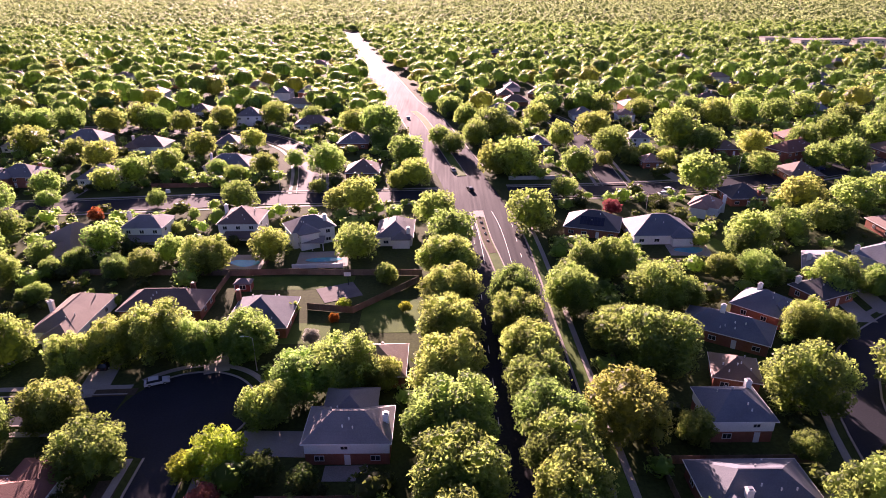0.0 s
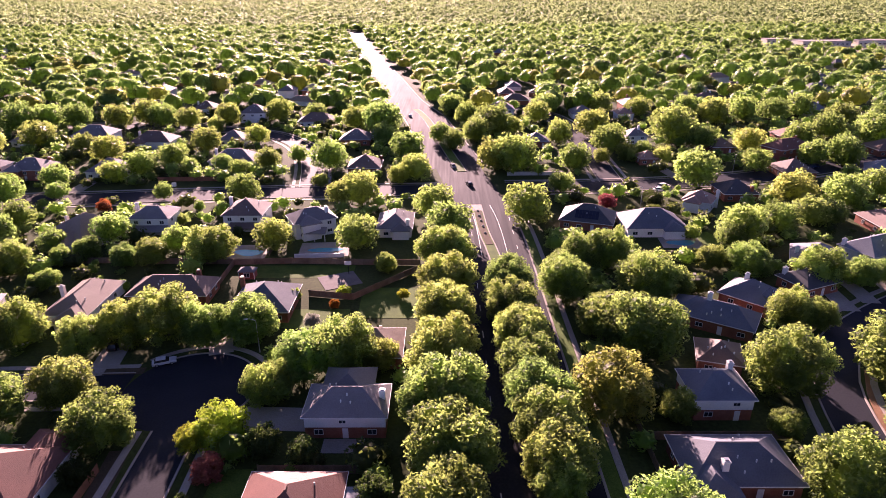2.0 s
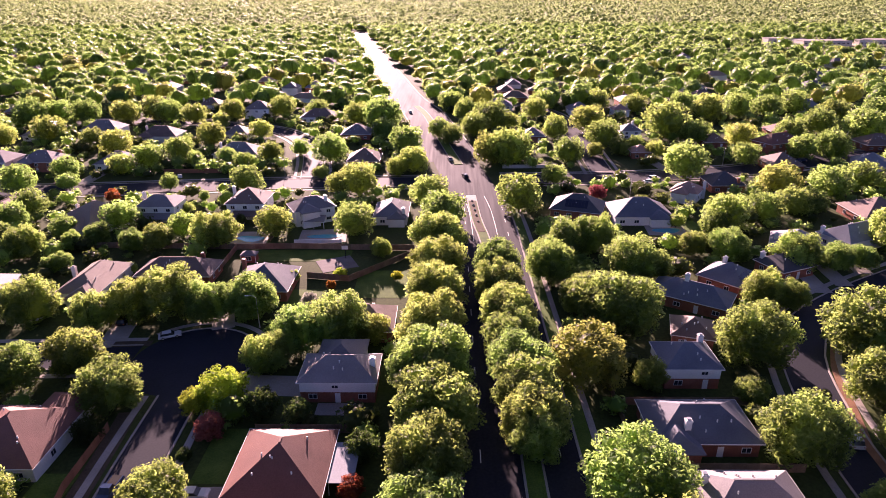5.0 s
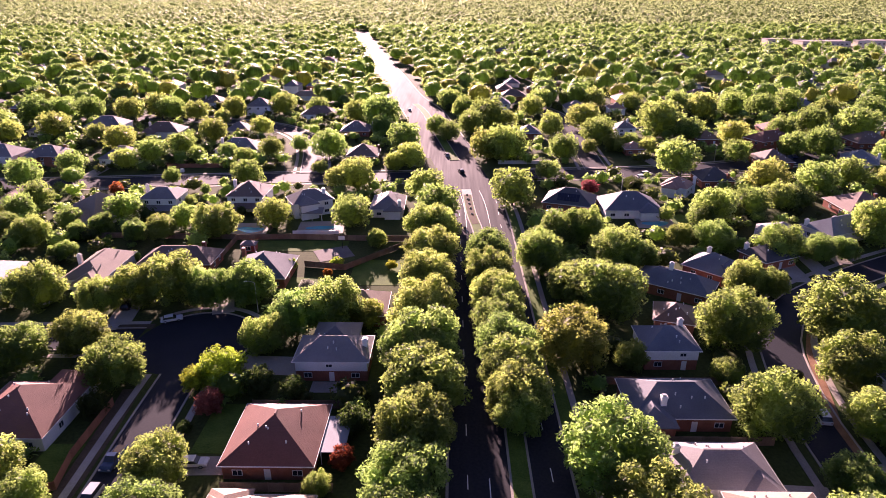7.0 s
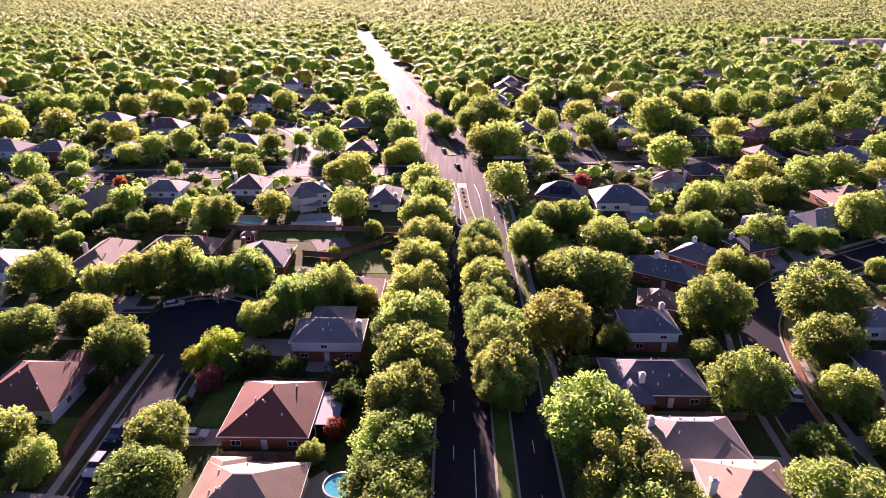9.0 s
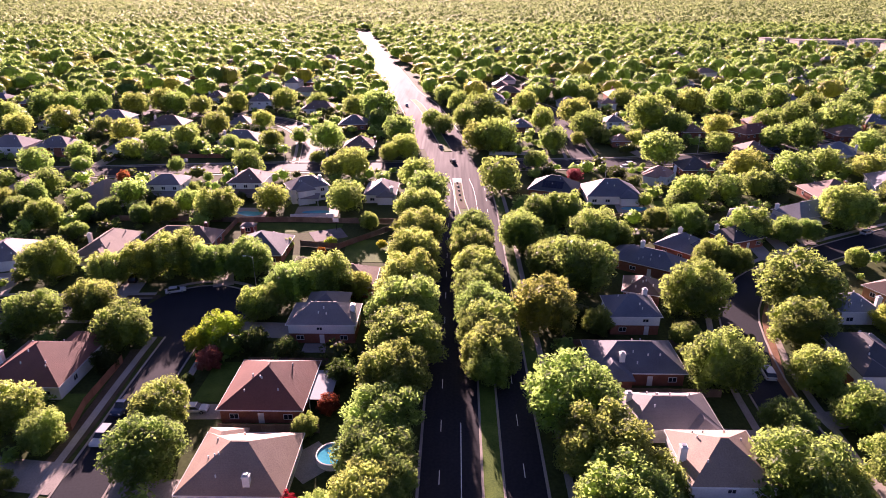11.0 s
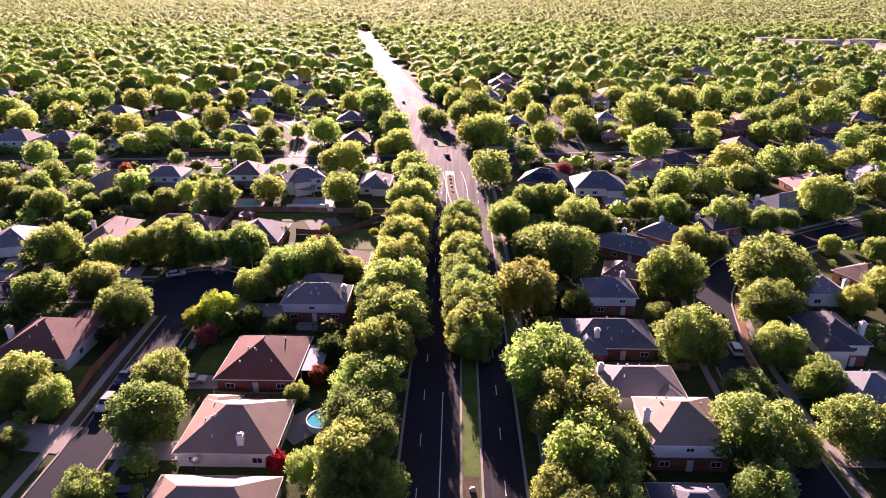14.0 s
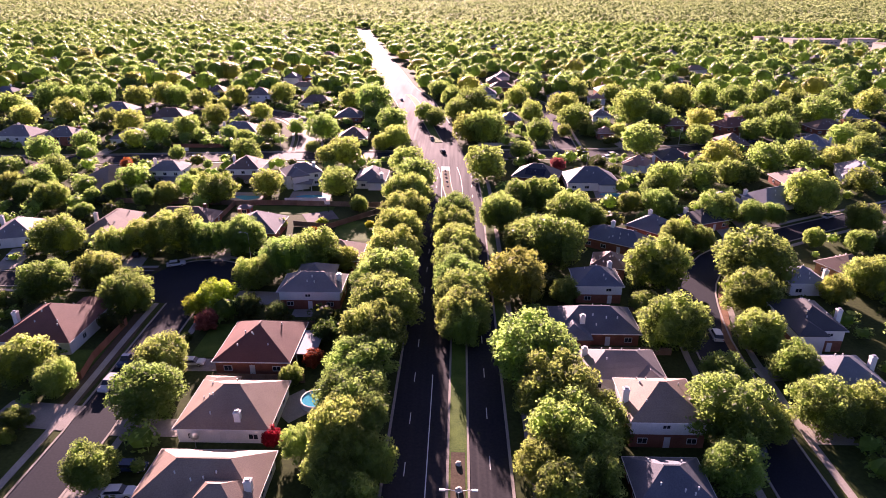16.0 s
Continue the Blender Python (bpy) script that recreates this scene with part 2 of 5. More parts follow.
def strip(name, line, left, right, z0, z1, mat, label, category, parent=None):
    bm = bmesh.new()
    ribbon(bm, line, left, right, z0, z1)
    bmesh.ops.recalc_face_normals(bm, faces=bm.faces)
    ob = part(name, bm, mat, parent)
    return tagged(ob, label, category, kind="structure") if parent is None else ob


# ---- ground and streets ----
bm = bmesh.new()
bmesh.ops.create_grid(bm, x_segments=60, y_segments=60, size=9000)
tagged(part("ground", bm, GRASS), "patchy dry and green grass covering the suburb", "ground", kind="structure")

MAIN = smooth_line([(-2.2, -120), (-2.2, 60), (-2.2, 165), (-2.6, 225), (-5.2, 255), (-9.8, 288), (-19, 347), (-30, 415), (-45, 472), (-64, 575), (-94, 733), (-128, 920), (-177, 1190)])
strip("road_boulevard_far", [q for q in MAIN if q.y > 296], -12.0, 12.0, -0.2, 0.024, ROAD, "wide dark asphalt boulevard with worn lanes", "road")
strip("road_boulevard", MAIN, -9.5, 9.5, -0.2, 0.03, ROAD, "wide dark asphalt boulevard with worn lanes", "road")
for side, a, b in (("kerb_left", -9.95, -9.5), ("kerb_right", 9.5, 9.95)):
    strip(side, [q for q in MAIN if q.y < 252], a, b, -0.1, 0.16, CONCRETE, "pale concrete kerb along the boulevard", "kerb")
    strip(side + "_far", [q for q in MAIN if q.y > 300], a * 1.263, b * 1.263, -0.1, 0.16, CONCRETE, "pale concrete kerb along the boulevard", "kerb")
NEAR = smooth_line([(-0.6, -120), (-0.6, 60), (-0.6, 165), (-3.0, 205), (-4.9, 224), (-6.0, 250)])
strip("median_kerb", NEAR, -1.8, 1.8, -0.1, 0.16, CONCRETE, "concrete kerb round the planted median", "kerb")
strip("median", NEAR[:-1], -1.4, 1.4, 0.0, 0.2, LAWN, "grassy planted median strip between the carriageways", "median")
FARMED = [q + Vector((0.5, 0)) for q in MAIN if 290 < q.y < 440]
strip("median_kerb_far", FARMED, -2.2, 2.2, -0.1, 0.16, CONCRETE, "concrete kerb round the planted median", "kerb")
strip("median_far", FARMED, -1.9, 1.9, 0.0, 0.2, LAWN, "grassy planted median strip between the carriageways", "median")
strip("pavement_right", [q for q in MAIN if q.y < 250], 12.5, 13.7, -0.1, 0.1, CONCRETE, "narrow concrete pavement beside the boulevard", "pavement")
strip("pavement_left", [q for q in MAIN if q.y < 250], -14.4, -13.0, -0.1, 0.1, CONCRETE, "narrow concrete pavement beside the boulevard", "pavement")
strip("verge_right", [q for q in MAIN if 100 < q.y < 250], 9.95, 12.4, -0.1, 0.07, LAWN, "bright mown grass verge", "verge")


def street(name, points, width, pavement=True):
    line = smooth_line(points)
    strip(name, line, -width / 2, width / 2, -0.2, 0.026, ASPHALT, "dark asphalt residential street", "road")
    strip(name + "_kerb_a", line, -width / 2 - 0.35, -width / 2, -0.1, 0.15, CONCRETE, "concrete street kerb", "kerb")
    strip(name + "_kerb_b", line, width / 2, width / 2 + 0.35, -0.1, 0.15, CONCRETE, "concrete street kerb", "kerb")
    if pavement:
        strip(name + "_pavement_a", line, -width / 2 - 3.2, -width / 2 - 1.9, -0.1, 0.1, CONCRETE, "concrete pavement beside the street", "pavement")
        strip(name + "_pavement_b", line, width / 2 + 1.9, width / 2 + 3.2, -0.1, 0.1, CONCRETE, "concrete pavement beside the street", "pavement")
    return line


street("road_cross_left", [(-330, 250), (-200, 254), (-120, 261), (-80, 265), (-19, 268)], 13)
street("road_cross_right", [(7, 271), (35, 272), (67, 275), (105, 283), (150, 300), (230, 330)], 13)
street("road_west", [(-61.5, -40), (-61.7, 70), (-62.3, 88), (-63.8, 112), (-64.5, 128)], 7.6)
street("road_west_row", [(-79.3, 141.3), (-88, 141), (-120, 140), (-200, 136)], 8.5)
street("road_east", [(49.5, -40), (49.8, 71), (51.0, 98), (52.3, 115), (55.5, 131), (60, 144), (69, 157), (84, 168.5), (100, 178), (119, 188), (160, 208), (230, 240)], 8.0)
street("road_north_left", [(-69, 272), (-75, 305), (-82, 328), (-94, 350), (-116, 371), (-160, 385), (-230, 392)], 9.0)
street("road_north_right", [(49, 278), (51, 340), (51, 383), (46, 415), (30, 450)], 9.0)
street("road_far_right", [(230, 330), (238, 380), (236, 460), (215, 560)], 9.0, False)
bm = bmesh.new()
bmesh.ops.create_circle(bm, cap_ends=True, segments=48, radius=12.6)
bmesh.ops.translate(bm, verts=bm.verts, vec=(-66.5, 140.2, 0.034))
tagged(part("road_turning_circle", bm, ASPHALT), "dark asphalt turning circle of the cul-de-sac", "road", kind="structure")
ARC = [Vector((-66.5 + 12.8 * math.cos(a), 140.2 + 12.8 * math.sin(a))) for a in np.linspace(radians(140), radians(-62), 40)]
strip("turning_circle_kerb", ARC, -0.2, 0.2, -0.1, 0.15, CONCRETE, "curved concrete kerb of the cul-de-sac", "kerb")
ARC = [Vector((-66.5 + 15.3 * math.cos(a), 140.2 + 15.3 * math.sin(a))) for a in np.linspace(radians(140), radians(-62), 40)]
strip("turning_circle_pavement", ARC, -0.6, 0.6, -0.1, 0.1, CONCRETE, "curved concrete pavement round the cul-de-sac", "pavement")


# ---- trees ----
def crown_mesh(name, seed, lobes, cards, size, core=1, drop=0.78, filled=True):
    """A crown of unit radius round the origin: leaf sprays over many rounded limb masses."""
    r = np.random.RandomState(seed)
    stretch = np.array((r.uniform(0.84, 1.08), r.uniform(0.84, 1.08), 1.0))
    masses, sizes = [np.zeros(3)], [0.74]
    for i in range(lobes):
        z = -0.66 + 1.62 * (i + 0.5) / lobes
        a = i * 2.39996 + r.uniform(-0.45, 0.45)
        w = math.sqrt(max(0.0, 1 - z * z))
        q = r.uniform(0.17, 0.3)
        masses.append(np.array((math.cos(a) * w, math.sin(a) * w, z)) * (1.0 - q + r.uniform(-0.14, 0.1)) * stretch)
        sizes.append(q)
    masses, sizes = np.array(masses), np.array(sizes)
    share = sizes ** 2
    share[0] *= 0.7
    k = r.choice(len(sizes), size=cards * 5, p=share / share.sum())
    n = r.normal(size=(cards * 5, 3))
    n /= np.linalg.norm(n, axis=1)[:, None]
    p = masses[k] + n * (sizes[k] * np.where(k == 0, r.uniform(0.9, 1.06, cards * 5), r.uniform(0.7, 1.24, cards * 5)))[:, None]
    gap = np.linalg.norm(p[:, None] - masses[None], axis=2) / sizes
    gap[np.arange(len(k)), k] = 9
    keep = np.nonzero((gap.min(axis=1) > 0.76) & (p[:, 2] > -drop))[0][:cards]
    p, n = p[keep], n[keep] + r.normal(size=(len(keep), 3)) * 0.8
    n /= np.linalg.norm(n, axis=1)[:, None]
    u = np.cross(n, r.normal(size=n.shape))
    u /= np.linalg.norm(u, axis=1)[:, None]
    w = np.cross(n, u)
    s = (size * r.uniform(0.55, 1.4, len(p)))[:, None]
    quads = np.stack((p - u * s, p - w * s * 0.5 + n * s * 0.3, p + u * s, p + w * s * 0.5 + n * s * 0.1), 1).reshape(-1, 3)
    verts = [tuple(v) for v in quads]
    faces = [(i, i + 1, i + 2, i + 3) for i in range(0, len(verts), 4)]
    bm = bmesh.new()
    for j, (c, q) in enumerate(zip(masses, sizes)):
        ball = bmesh.ops.create_icosphere(bm, subdivisions=core, radius=q * (0.94 if j == 0 else 0.6))["verts"]
        for v in ball:
            v.co = v.co * (1 + 0.3 * noise.noise(v.co * 5 + Vector((seed, j, 0)))) + Vector(c)
            v.co.z = max(v.co.z, -drop)
        if not filled:
            break
    base = len(verts)
    bm.verts.index_update()
    verts += [tuple(v.co) for v in bm.verts]
    faces += [tuple(base + v.index for v in f.verts) for f in bm.faces]
    bm.free()
    me = bpy.data.meshes.new(name)
    me.from_pydata(verts, [], faces)
    return me


def tube(bm, a, b, ra, rb, sides=7):
    a, b = Vector(a), Vector(b)
    q = (b - a).to_track_quat("Z", "Y")
    rings = []
    for p, r in ((a, ra), (b, rb)):
        rings.append([bm.verts.new(p + q @ Vector((math.cos(t) * r, math.sin(t) * r, 0))) for t in (2 * math.pi * i / sides for i in range(sides))])
    for i in range(sides):
        j = (i + 1) % sides
        bm.faces.new((rings[0][i], rings[0][j], rings[1][j], rings[1][i]))
    bm.faces.new(rings[0][::-1])
    bm.faces.new(rings[1])


def trunk_mesh(seed):
    """A trunk of unit height that forks into limbs."""
    r = random.Random(seed)
    bm = bmesh.new()
    tube(bm, (0, 0, -0.02), (0.01, 0, 0.22), 0.055, 0.04)
    tube(bm, (0.01, 0, 0.22), (0.0, 0.02, 0.62), 0.04, 0.028)
    for i in range(5):
        a = 2 * math.pi * i / 5 + r.uniform(-0.4, 0.4)
        z = r.uniform(0.4, 0.6)
        tube(bm, (0, 0.01, z), (math.cos(a) * 0.3, math.sin(a) * 0.3, z + r.uniform(0.3, 0.5)), 0.024, 0.008, 5)
    me = bpy.data.meshes.new("trunk")
    bm.to_mesh(me)
    bm.free()
    me.materials.append(BARK)
    return me


CROWNS, TRUNKS = {}, [trunk_mesh(s) for s in range(3)]
NEAR_KINDS = 6
for key, mat in LEAVES.items():
    if key == "far":
        continue
    many = key in ("leaf", "gold")
    for grade, cards, size in (("fine", 6600 if many else 2600, 0.044 if many else 0.06), ("coarse", 1900, 0.075)):
        CROWNS[key, grade] = []
        for s in range(NEAR_KINDS if many else 2):
            me = crown_mesh("crown_" + key, 11 * s + len(key), 30 + 5 * (s % 3), cards, size, filled=grade == "fine")
            me.materials.append(mat)
            CROWNS[key, grade].append(me)
TREE_WORDS = {
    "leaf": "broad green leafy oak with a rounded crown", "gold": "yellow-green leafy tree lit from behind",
    "dark": "dark green bushy garden tree", "pink": "pink flowering crape myrtle", "rust": "rust-red leafy garden tree",
    "red": "bright red leafy ornamental tree", "orange": "small orange leafy tree", "yellow": "pale yellow-green spreading tree",
    "white": "white blossoming bush",
}
PLANTED = []
tree_dice = random.Random(5)


def tree(x, y, radius, height, kind="leaf"):
    """A tree whose crown of that radius is centred at that height."""
    radius *= 1.03
    PLANTED.append((x, y, radius))
    words = TREE_WORDS[kind]
    if kind == "leaf":
        words = ("large " if radius > 7 else "small " if radius < 3.5 else "") + words
    ob = tagged(new("tree"), words + " on the grass", "tree", "suburban trees")
    ob.location = (x, y, 0)
    ob.rotation_euler = (0, 0, tree_dice.uniform(0, 6.28))
    c = new("crown", tree_dice.choice(CROWNS[kind, "fine" if y < 205 else "coarse"]))
    flat = min(tree_dice.uniform(0.8, 1.05), (height - 0.15) / (0.78 * radius))
    c.location, c.scale = (0, 0, height), (radius, radius, radius * flat)
    t = new("trunk", tree_dice.choice(TRUNKS))
    thick = max(radius * 0.9, 1.5)
    t.scale = (thick, thick, height + radius * 0.3)
    c.parent = t.parent = ob
    return ob


tree(-96.7, 129.1, 6.0, 4.6, "leaf")
tree(-87.4, 136.0, 5.7, 4.4, "leaf")
tree(-75.2, 124.6, 5.7, 4.4, "leaf")
tree(-80.8, 96.7, 5.3, 4.2, "leaf")
tree(-73.2, 93.3, 3.8, 3.1, "leaf")
tree(-55.9, 98.8, 5.2, 4.1, "leaf")
tree(-53.2, 87.5, 5.9, 4.5, "leaf")
tree(-54.1, 70.9, 4.2, 3.4, "leaf")
tree(-73.4, 82.9, 2.4, 2.2, "leaf")
tree(-72.9, 79.2, 1.6, 1.7, "leaf")
tree(-104.4, 124.8, 2.3, 2.1, "leaf")
tree(-47.1, 122.0, 3.0, 2.6, "dark")
tree(-40.5, 120.4, 2.7, 2.4, "dark")
tree(-56.3, 110.2, 1.4, 1.5, "dark")
tree(-50.0, 136.3, 4.9, 3.9, "leaf")
tree(-45.2, 144.3, 6.3, 4.8, "leaf")
tree(-38.0, 146.7, 7.2, 5.4, "leaf")
tree(-30.9, 146.9, 4.3, 3.5, "gold")
tree(-74.6, 115.1, 2.4, 2.2, "dark")
tree(-25.1, 77.5, 3.1, 2.7, "leaf")
tree(-31.3, 96.5, 2.3, 2.1, "leaf")
tree(-27.9, 111.2, 2.8, 2.5, "dark")
tree(-109.1, 155.5, 6.8, 5.2, "leaf")
tree(-93.3, 153.1, 5.1, 4.0, "leaf")
tree(-87.0, 157.8, 5.8, 4.5, "leaf")
tree(-78.2, 159.6, 7.4, 5.6, "leaf")
tree(-68.6, 156.7, 5.8, 4.5, "leaf")
tree(-59.5, 158.3, 6.5, 4.9, "leaf")
tree(-16.3, 117.1, 8.1, 6.0, "leaf")
tree(-17.1, 104.6, 6.7, 6.5, "leaf")
tree(-17.7, 93.9, 6.4, 6.5, "leaf")
tree(-18.0, 84.8, 6.1, 6.5, "leaf")
tree(-18.5, 76.3, 5.4, 6.5, "leaf")
tree(-15.5, 79.1, 4.4, 6.5, "leaf")
tree(-19.0, 70.9, 4.9, 3.9, "leaf")
tree(-13.9, 72.6, 4.3, 3.5, "leaf")
tree(-15.7, 66.0, 4.2, 3.4, "leaf")
tree(-16.5, 131.1, 8.1, 6.0, "leaf")
tree(-17.7, 145.0, 7.7, 5.8, "leaf")
tree(-17.3, 161.2, 7.5, 5.6, "leaf")
tree(-17.1, 177.8, 7.5, 5.6, "leaf")
tree(-17.3, 195.8, 7.8, 5.8, "leaf")
tree(-15.6, 216.1, 7.7, 5.7, "leaf")
tree(-20.3, 236.2, 7.5, 5.6, "leaf")
tree(-20.5, 131.0, 5.9, 4.6, "leaf")
tree(-17.5, 114.9, 5.9, 4.5, "leaf")
tree(-1.6, 178.0, 6.8, 5.2, "leaf")
tree(-2.0, 165.3, 6.7, 5.1, "leaf")
tree(-1.4, 152.9, 6.6, 5.0, "leaf")
tree(-1.1, 142.1, 6.5, 4.9, "leaf")
tree(-0.5, 132.1, 6.6, 5.0, "leaf")
tree(-0.3, 123.6, 6.5, 5.0, "leaf")
tree(0.2, 116.2, 6.2, 4.7, "leaf")
tree(0.6, 112.5, 5.3, 4.2, "leaf")
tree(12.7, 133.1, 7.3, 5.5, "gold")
tree(11.9, 178.2, 7.0, 5.3, "leaf")
tree(19.6, 194.2, 6.8, 5.1, "leaf")
tree(27.3, 197.2, 6.9, 5.2, "leaf")
tree(33.1, 178.5, 7.9, 5.9, "leaf")
tree(24.0, 152.3, 8.6, 6.4, "leaf")
tree(17.7, 159.7, 6.5, 5.0, "leaf")
tree(38.6, 178.2, 5.5, 4.3, "leaf")
tree(24.1, 130.9, 3.7, 3.1, "leaf")
tree(13.4, 100.5, 7.8, 5.8, "leaf")
tree(16.4, 88.6, 7.4, 5.6, "leaf")
tree(17.0, 78.2, 6.9, 5.2, "leaf")
tree(22.4, 82.9, 4.7, 3.8, "leaf")
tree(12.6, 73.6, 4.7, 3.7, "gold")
tree(18.2, 70.6, 5.0, 4.0, "leaf")
tree(14.1, 67.5, 4.7, 3.7, "leaf")
tree(12.8, 89.7, 4.4, 3.5, "leaf")
tree(47.2, 139.8, 7.7, 5.8, "leaf")
tree(42.5, 111.8, 6.9, 5.2, "leaf")
tree(41.1, 126.2, 3.3, 2.8, "leaf")
tree(60.8, 164.9, 5.4, 4.2, "leaf")
tree(66.6, 163.2, 4.3, 3.5, "leaf")
tree(71.8, 142.1, 9.0, 6.6, "leaf")
tree(64.5, 126.4, 6.4, 4.9, "leaf")
tree(59.8, 110.8, 5.3, 4.1, "leaf")
tree(61.8, 100.3, 4.7, 3.7, "leaf")
tree(42.8, 84.0, 7.3, 5.5, "leaf")
tree(48.5, 83.4, 4.4, 3.5, "leaf")
tree(47.5, 96.4, 4.5, 3.6, "leaf")
tree(59.6, 86.6, 5.5, 4.3, "leaf")
tree(66.0, 86.4, 4.9, 3.9, "leaf")
tree(39.5, 73.0, 4.8, 3.8, "leaf")
tree(87.2, 132.6, 3.7, 3.1, "gold")
tree(97.3, 137.1, 6.1, 4.7, "leaf")
tree(78.9, 185.2, 6.5, 5.0, "leaf")
tree(89.7, 184.4, 4.6, 3.7, "leaf")
tree(97.0, 185.2, 4.3, 3.5, "leaf")
tree(114.3, 197.3, 8.7, 6.4, "leaf")
tree(144.7, 220.1, 5.6, 4.4, "leaf")
tree(100.0, 166.8, 3.2, 2.8, "leaf")
tree(110.6, 163.3, 4.0, 3.3, "leaf")
tree(121.4, 179.4, 5.3, 4.2, "leaf")
tree(63.6, 191.4, 5.7, 4.4, "leaf")
tree(55.1, 195.7, 4.0, 3.3, "leaf")
tree(67.2, 209.5, 5.0, 3.9, "leaf")
tree(72.2, 215.1, 7.4, 5.6, "leaf")
tree(87.7, 223.1, 6.1, 4.7, "leaf")
tree(104.6, 248.5, 8.0, 6.0, "gold")
tree(101.3, 229.4, 5.8, 4.5, "leaf")
tree(122.1, 246.7, 7.5, 5.6, "leaf")
tree(141.0, 258.5, 6.5, 4.9, "leaf")
tree(107.3, 230.0, 5.0, 3.9, "leaf")
tree(153.5, 250.9, 6.3, 4.8, "leaf")
tree(171.9, 266.7, 7.1, 5.4, "leaf")
tree(177.0, 291.0, 7.2, 5.4, "leaf")
tree(79.5, 272.3, 9.7, 7.1, "leaf")
tree(95.0, 346.2, 11.4, 8.3, "leaf")
tree(111.8, 291.2, 6.4, 4.9, "leaf")
tree(123.6, 324.7, 7.4, 5.6, "gold")
tree(104.7, 331.2, 7.5, 5.7, "leaf")
tree(141.2, 302.7, 6.7, 5.1, "leaf")
tree(153.7, 301.2, 8.5, 6.3, "leaf")
tree(153.2, 336.7, 7.4, 5.5, "leaf")
tree(174.7, 351.3, 8.6, 6.3, "leaf")
tree(188.6, 334.1, 11.1, 8.0, "leaf")
tree(217.4, 371.8, 10.3, 7.5, "leaf")
tree(192.5, 299.5, 6.6, 5.0, "leaf")
tree(9.7, 231.5, 8.3, 6.2, "leaf")
tree(26.3, 263.6, 5.4, 4.2, "leaf")
tree(37.6, 296.2, 6.8, 5.2, "leaf")
tree(39.3, 344.7, 7.2, 5.4, "leaf")
tree(12.1, 293.0, 10.3, 7.5, "leaf")
tree(4.2, 295.7, 8.6, 6.4, "gold")
tree(7.8, 363.7, 10.4, 7.6, "leaf")
tree(-0.9, 348.9, 7.5, 5.6, "leaf")
tree(-19.3, 346.2, 6.2, 4.8, "leaf")
tree(-12.6, 332.5, 6.0, 4.6, "leaf")
tree(58.2, 360.2, 9.4, 6.9, "leaf")
tree(59.4, 326.0, 8.6, 6.3, "leaf")
tree(35.2, 395.3, 7.5, 5.6, "leaf")
tree(-66.5, 298.3, 7.9, 5.9, "leaf")
tree(-46.8, 249.4, 7.6, 5.7, "leaf")
tree(-54.6, 252.1, 5.4, 4.2, "leaf")
tree(-65.3, 271.5, 3.4, 2.9, "leaf")
tree(-35.2, 277.1, 4.4, 3.6, "gold")
tree(-33.3, 310.0, 8.4, 6.2, "leaf")
tree(-28.6, 281.0, 6.7, 5.1, "leaf")
tree(-49.8, 365.4, 11.4, 8.2, "leaf")
tree(-65.3, 379.4, 7.9, 5.9, "leaf")
tree(-47.2, 343.8, 6.6, 5.0, "leaf")
tree(-42.8, 210.1, 6.5, 5.0, "leaf")
tree(-33.3, 194.0, 2.9, 2.5, "leaf")
tree(-174.9, 253.2, 6.8, 5.2, "leaf")
tree(-167.3, 271.0, 5.8, 4.5, "leaf")
tree(-158.5, 257.0, 4.1, 3.4, "leaf")
tree(-148.5, 278.4, 5.4, 4.2, "leaf")
tree(-141.6, 288.2, 6.6, 5.0, "leaf")
tree(-134.0, 301.8, 6.9, 5.2, "leaf")
tree(-120.1, 257.5, 3.7, 3.1, "leaf")
tree(-123.2, 291.1, 3.9, 3.2, "leaf")
tree(-111.0, 296.0, 4.5, 3.6, "leaf")
tree(-101.6, 288.0, 4.3, 3.5, "leaf")
tree(-92.5, 298.4, 5.5, 4.3, "leaf")
tree(-109.4, 343.8, 6.0, 4.6, "leaf")
tree(-129.5, 329.4, 7.5, 5.6, "leaf")
tree(-167.6, 312.5, 7.1, 5.4, "gold")
tree(-186.0, 327.4, 5.7, 4.4, "leaf")
tree(-214.0, 338.5, 8.3, 6.1, "leaf")
tree(-244.4, 372.8, 10.3, 7.5, "leaf")
tree(-230.5, 327.1, 7.2, 5.4, "leaf")
tree(-257.7, 355.2, 7.7, 5.8, "leaf")
tree(-236.9, 385.9, 8.4, 6.2, "leaf")
tree(-197.5, 383.3, 8.3, 6.2, "leaf")
tree(-221.3, 386.5, 8.4, 6.2, "leaf")
tree(-174.7, 388.1, 8.4, 6.2, "leaf")
tree(-158.2, 382.6, 7.3, 5.5, "leaf")
tree(-186.0, 396.0, 8.6, 6.3, "leaf")
tree(-154.1, 227.0, 5.8, 4.5, "leaf")
tree(-151.4, 214.1, 5.5, 4.3, "leaf")
tree(-174.4, 231.5, 5.0, 4.0, "leaf")
tree(-155.3, 203.9, 5.6, 4.4, "leaf")
tree(-134.6, 192.9, 5.7, 4.4, "leaf")
tree(-146.6, 199.3, 5.1, 4.0, "leaf")
tree(-131.3, 207.7, 4.2, 3.4, "leaf")
tree(-123.6, 198.2, 3.3, 2.8, "leaf")
tree(-117.9, 215.6, 5.9, 4.5, "leaf")
tree(-118.7, 202.4, 4.1, 3.3, "leaf")
tree(-105.8, 197.3, 4.0, 3.3, "leaf")
tree(-98.6, 198.7, 4.9, 3.9, "leaf")
tree(-95.5, 208.0, 4.6, 3.7, "leaf")
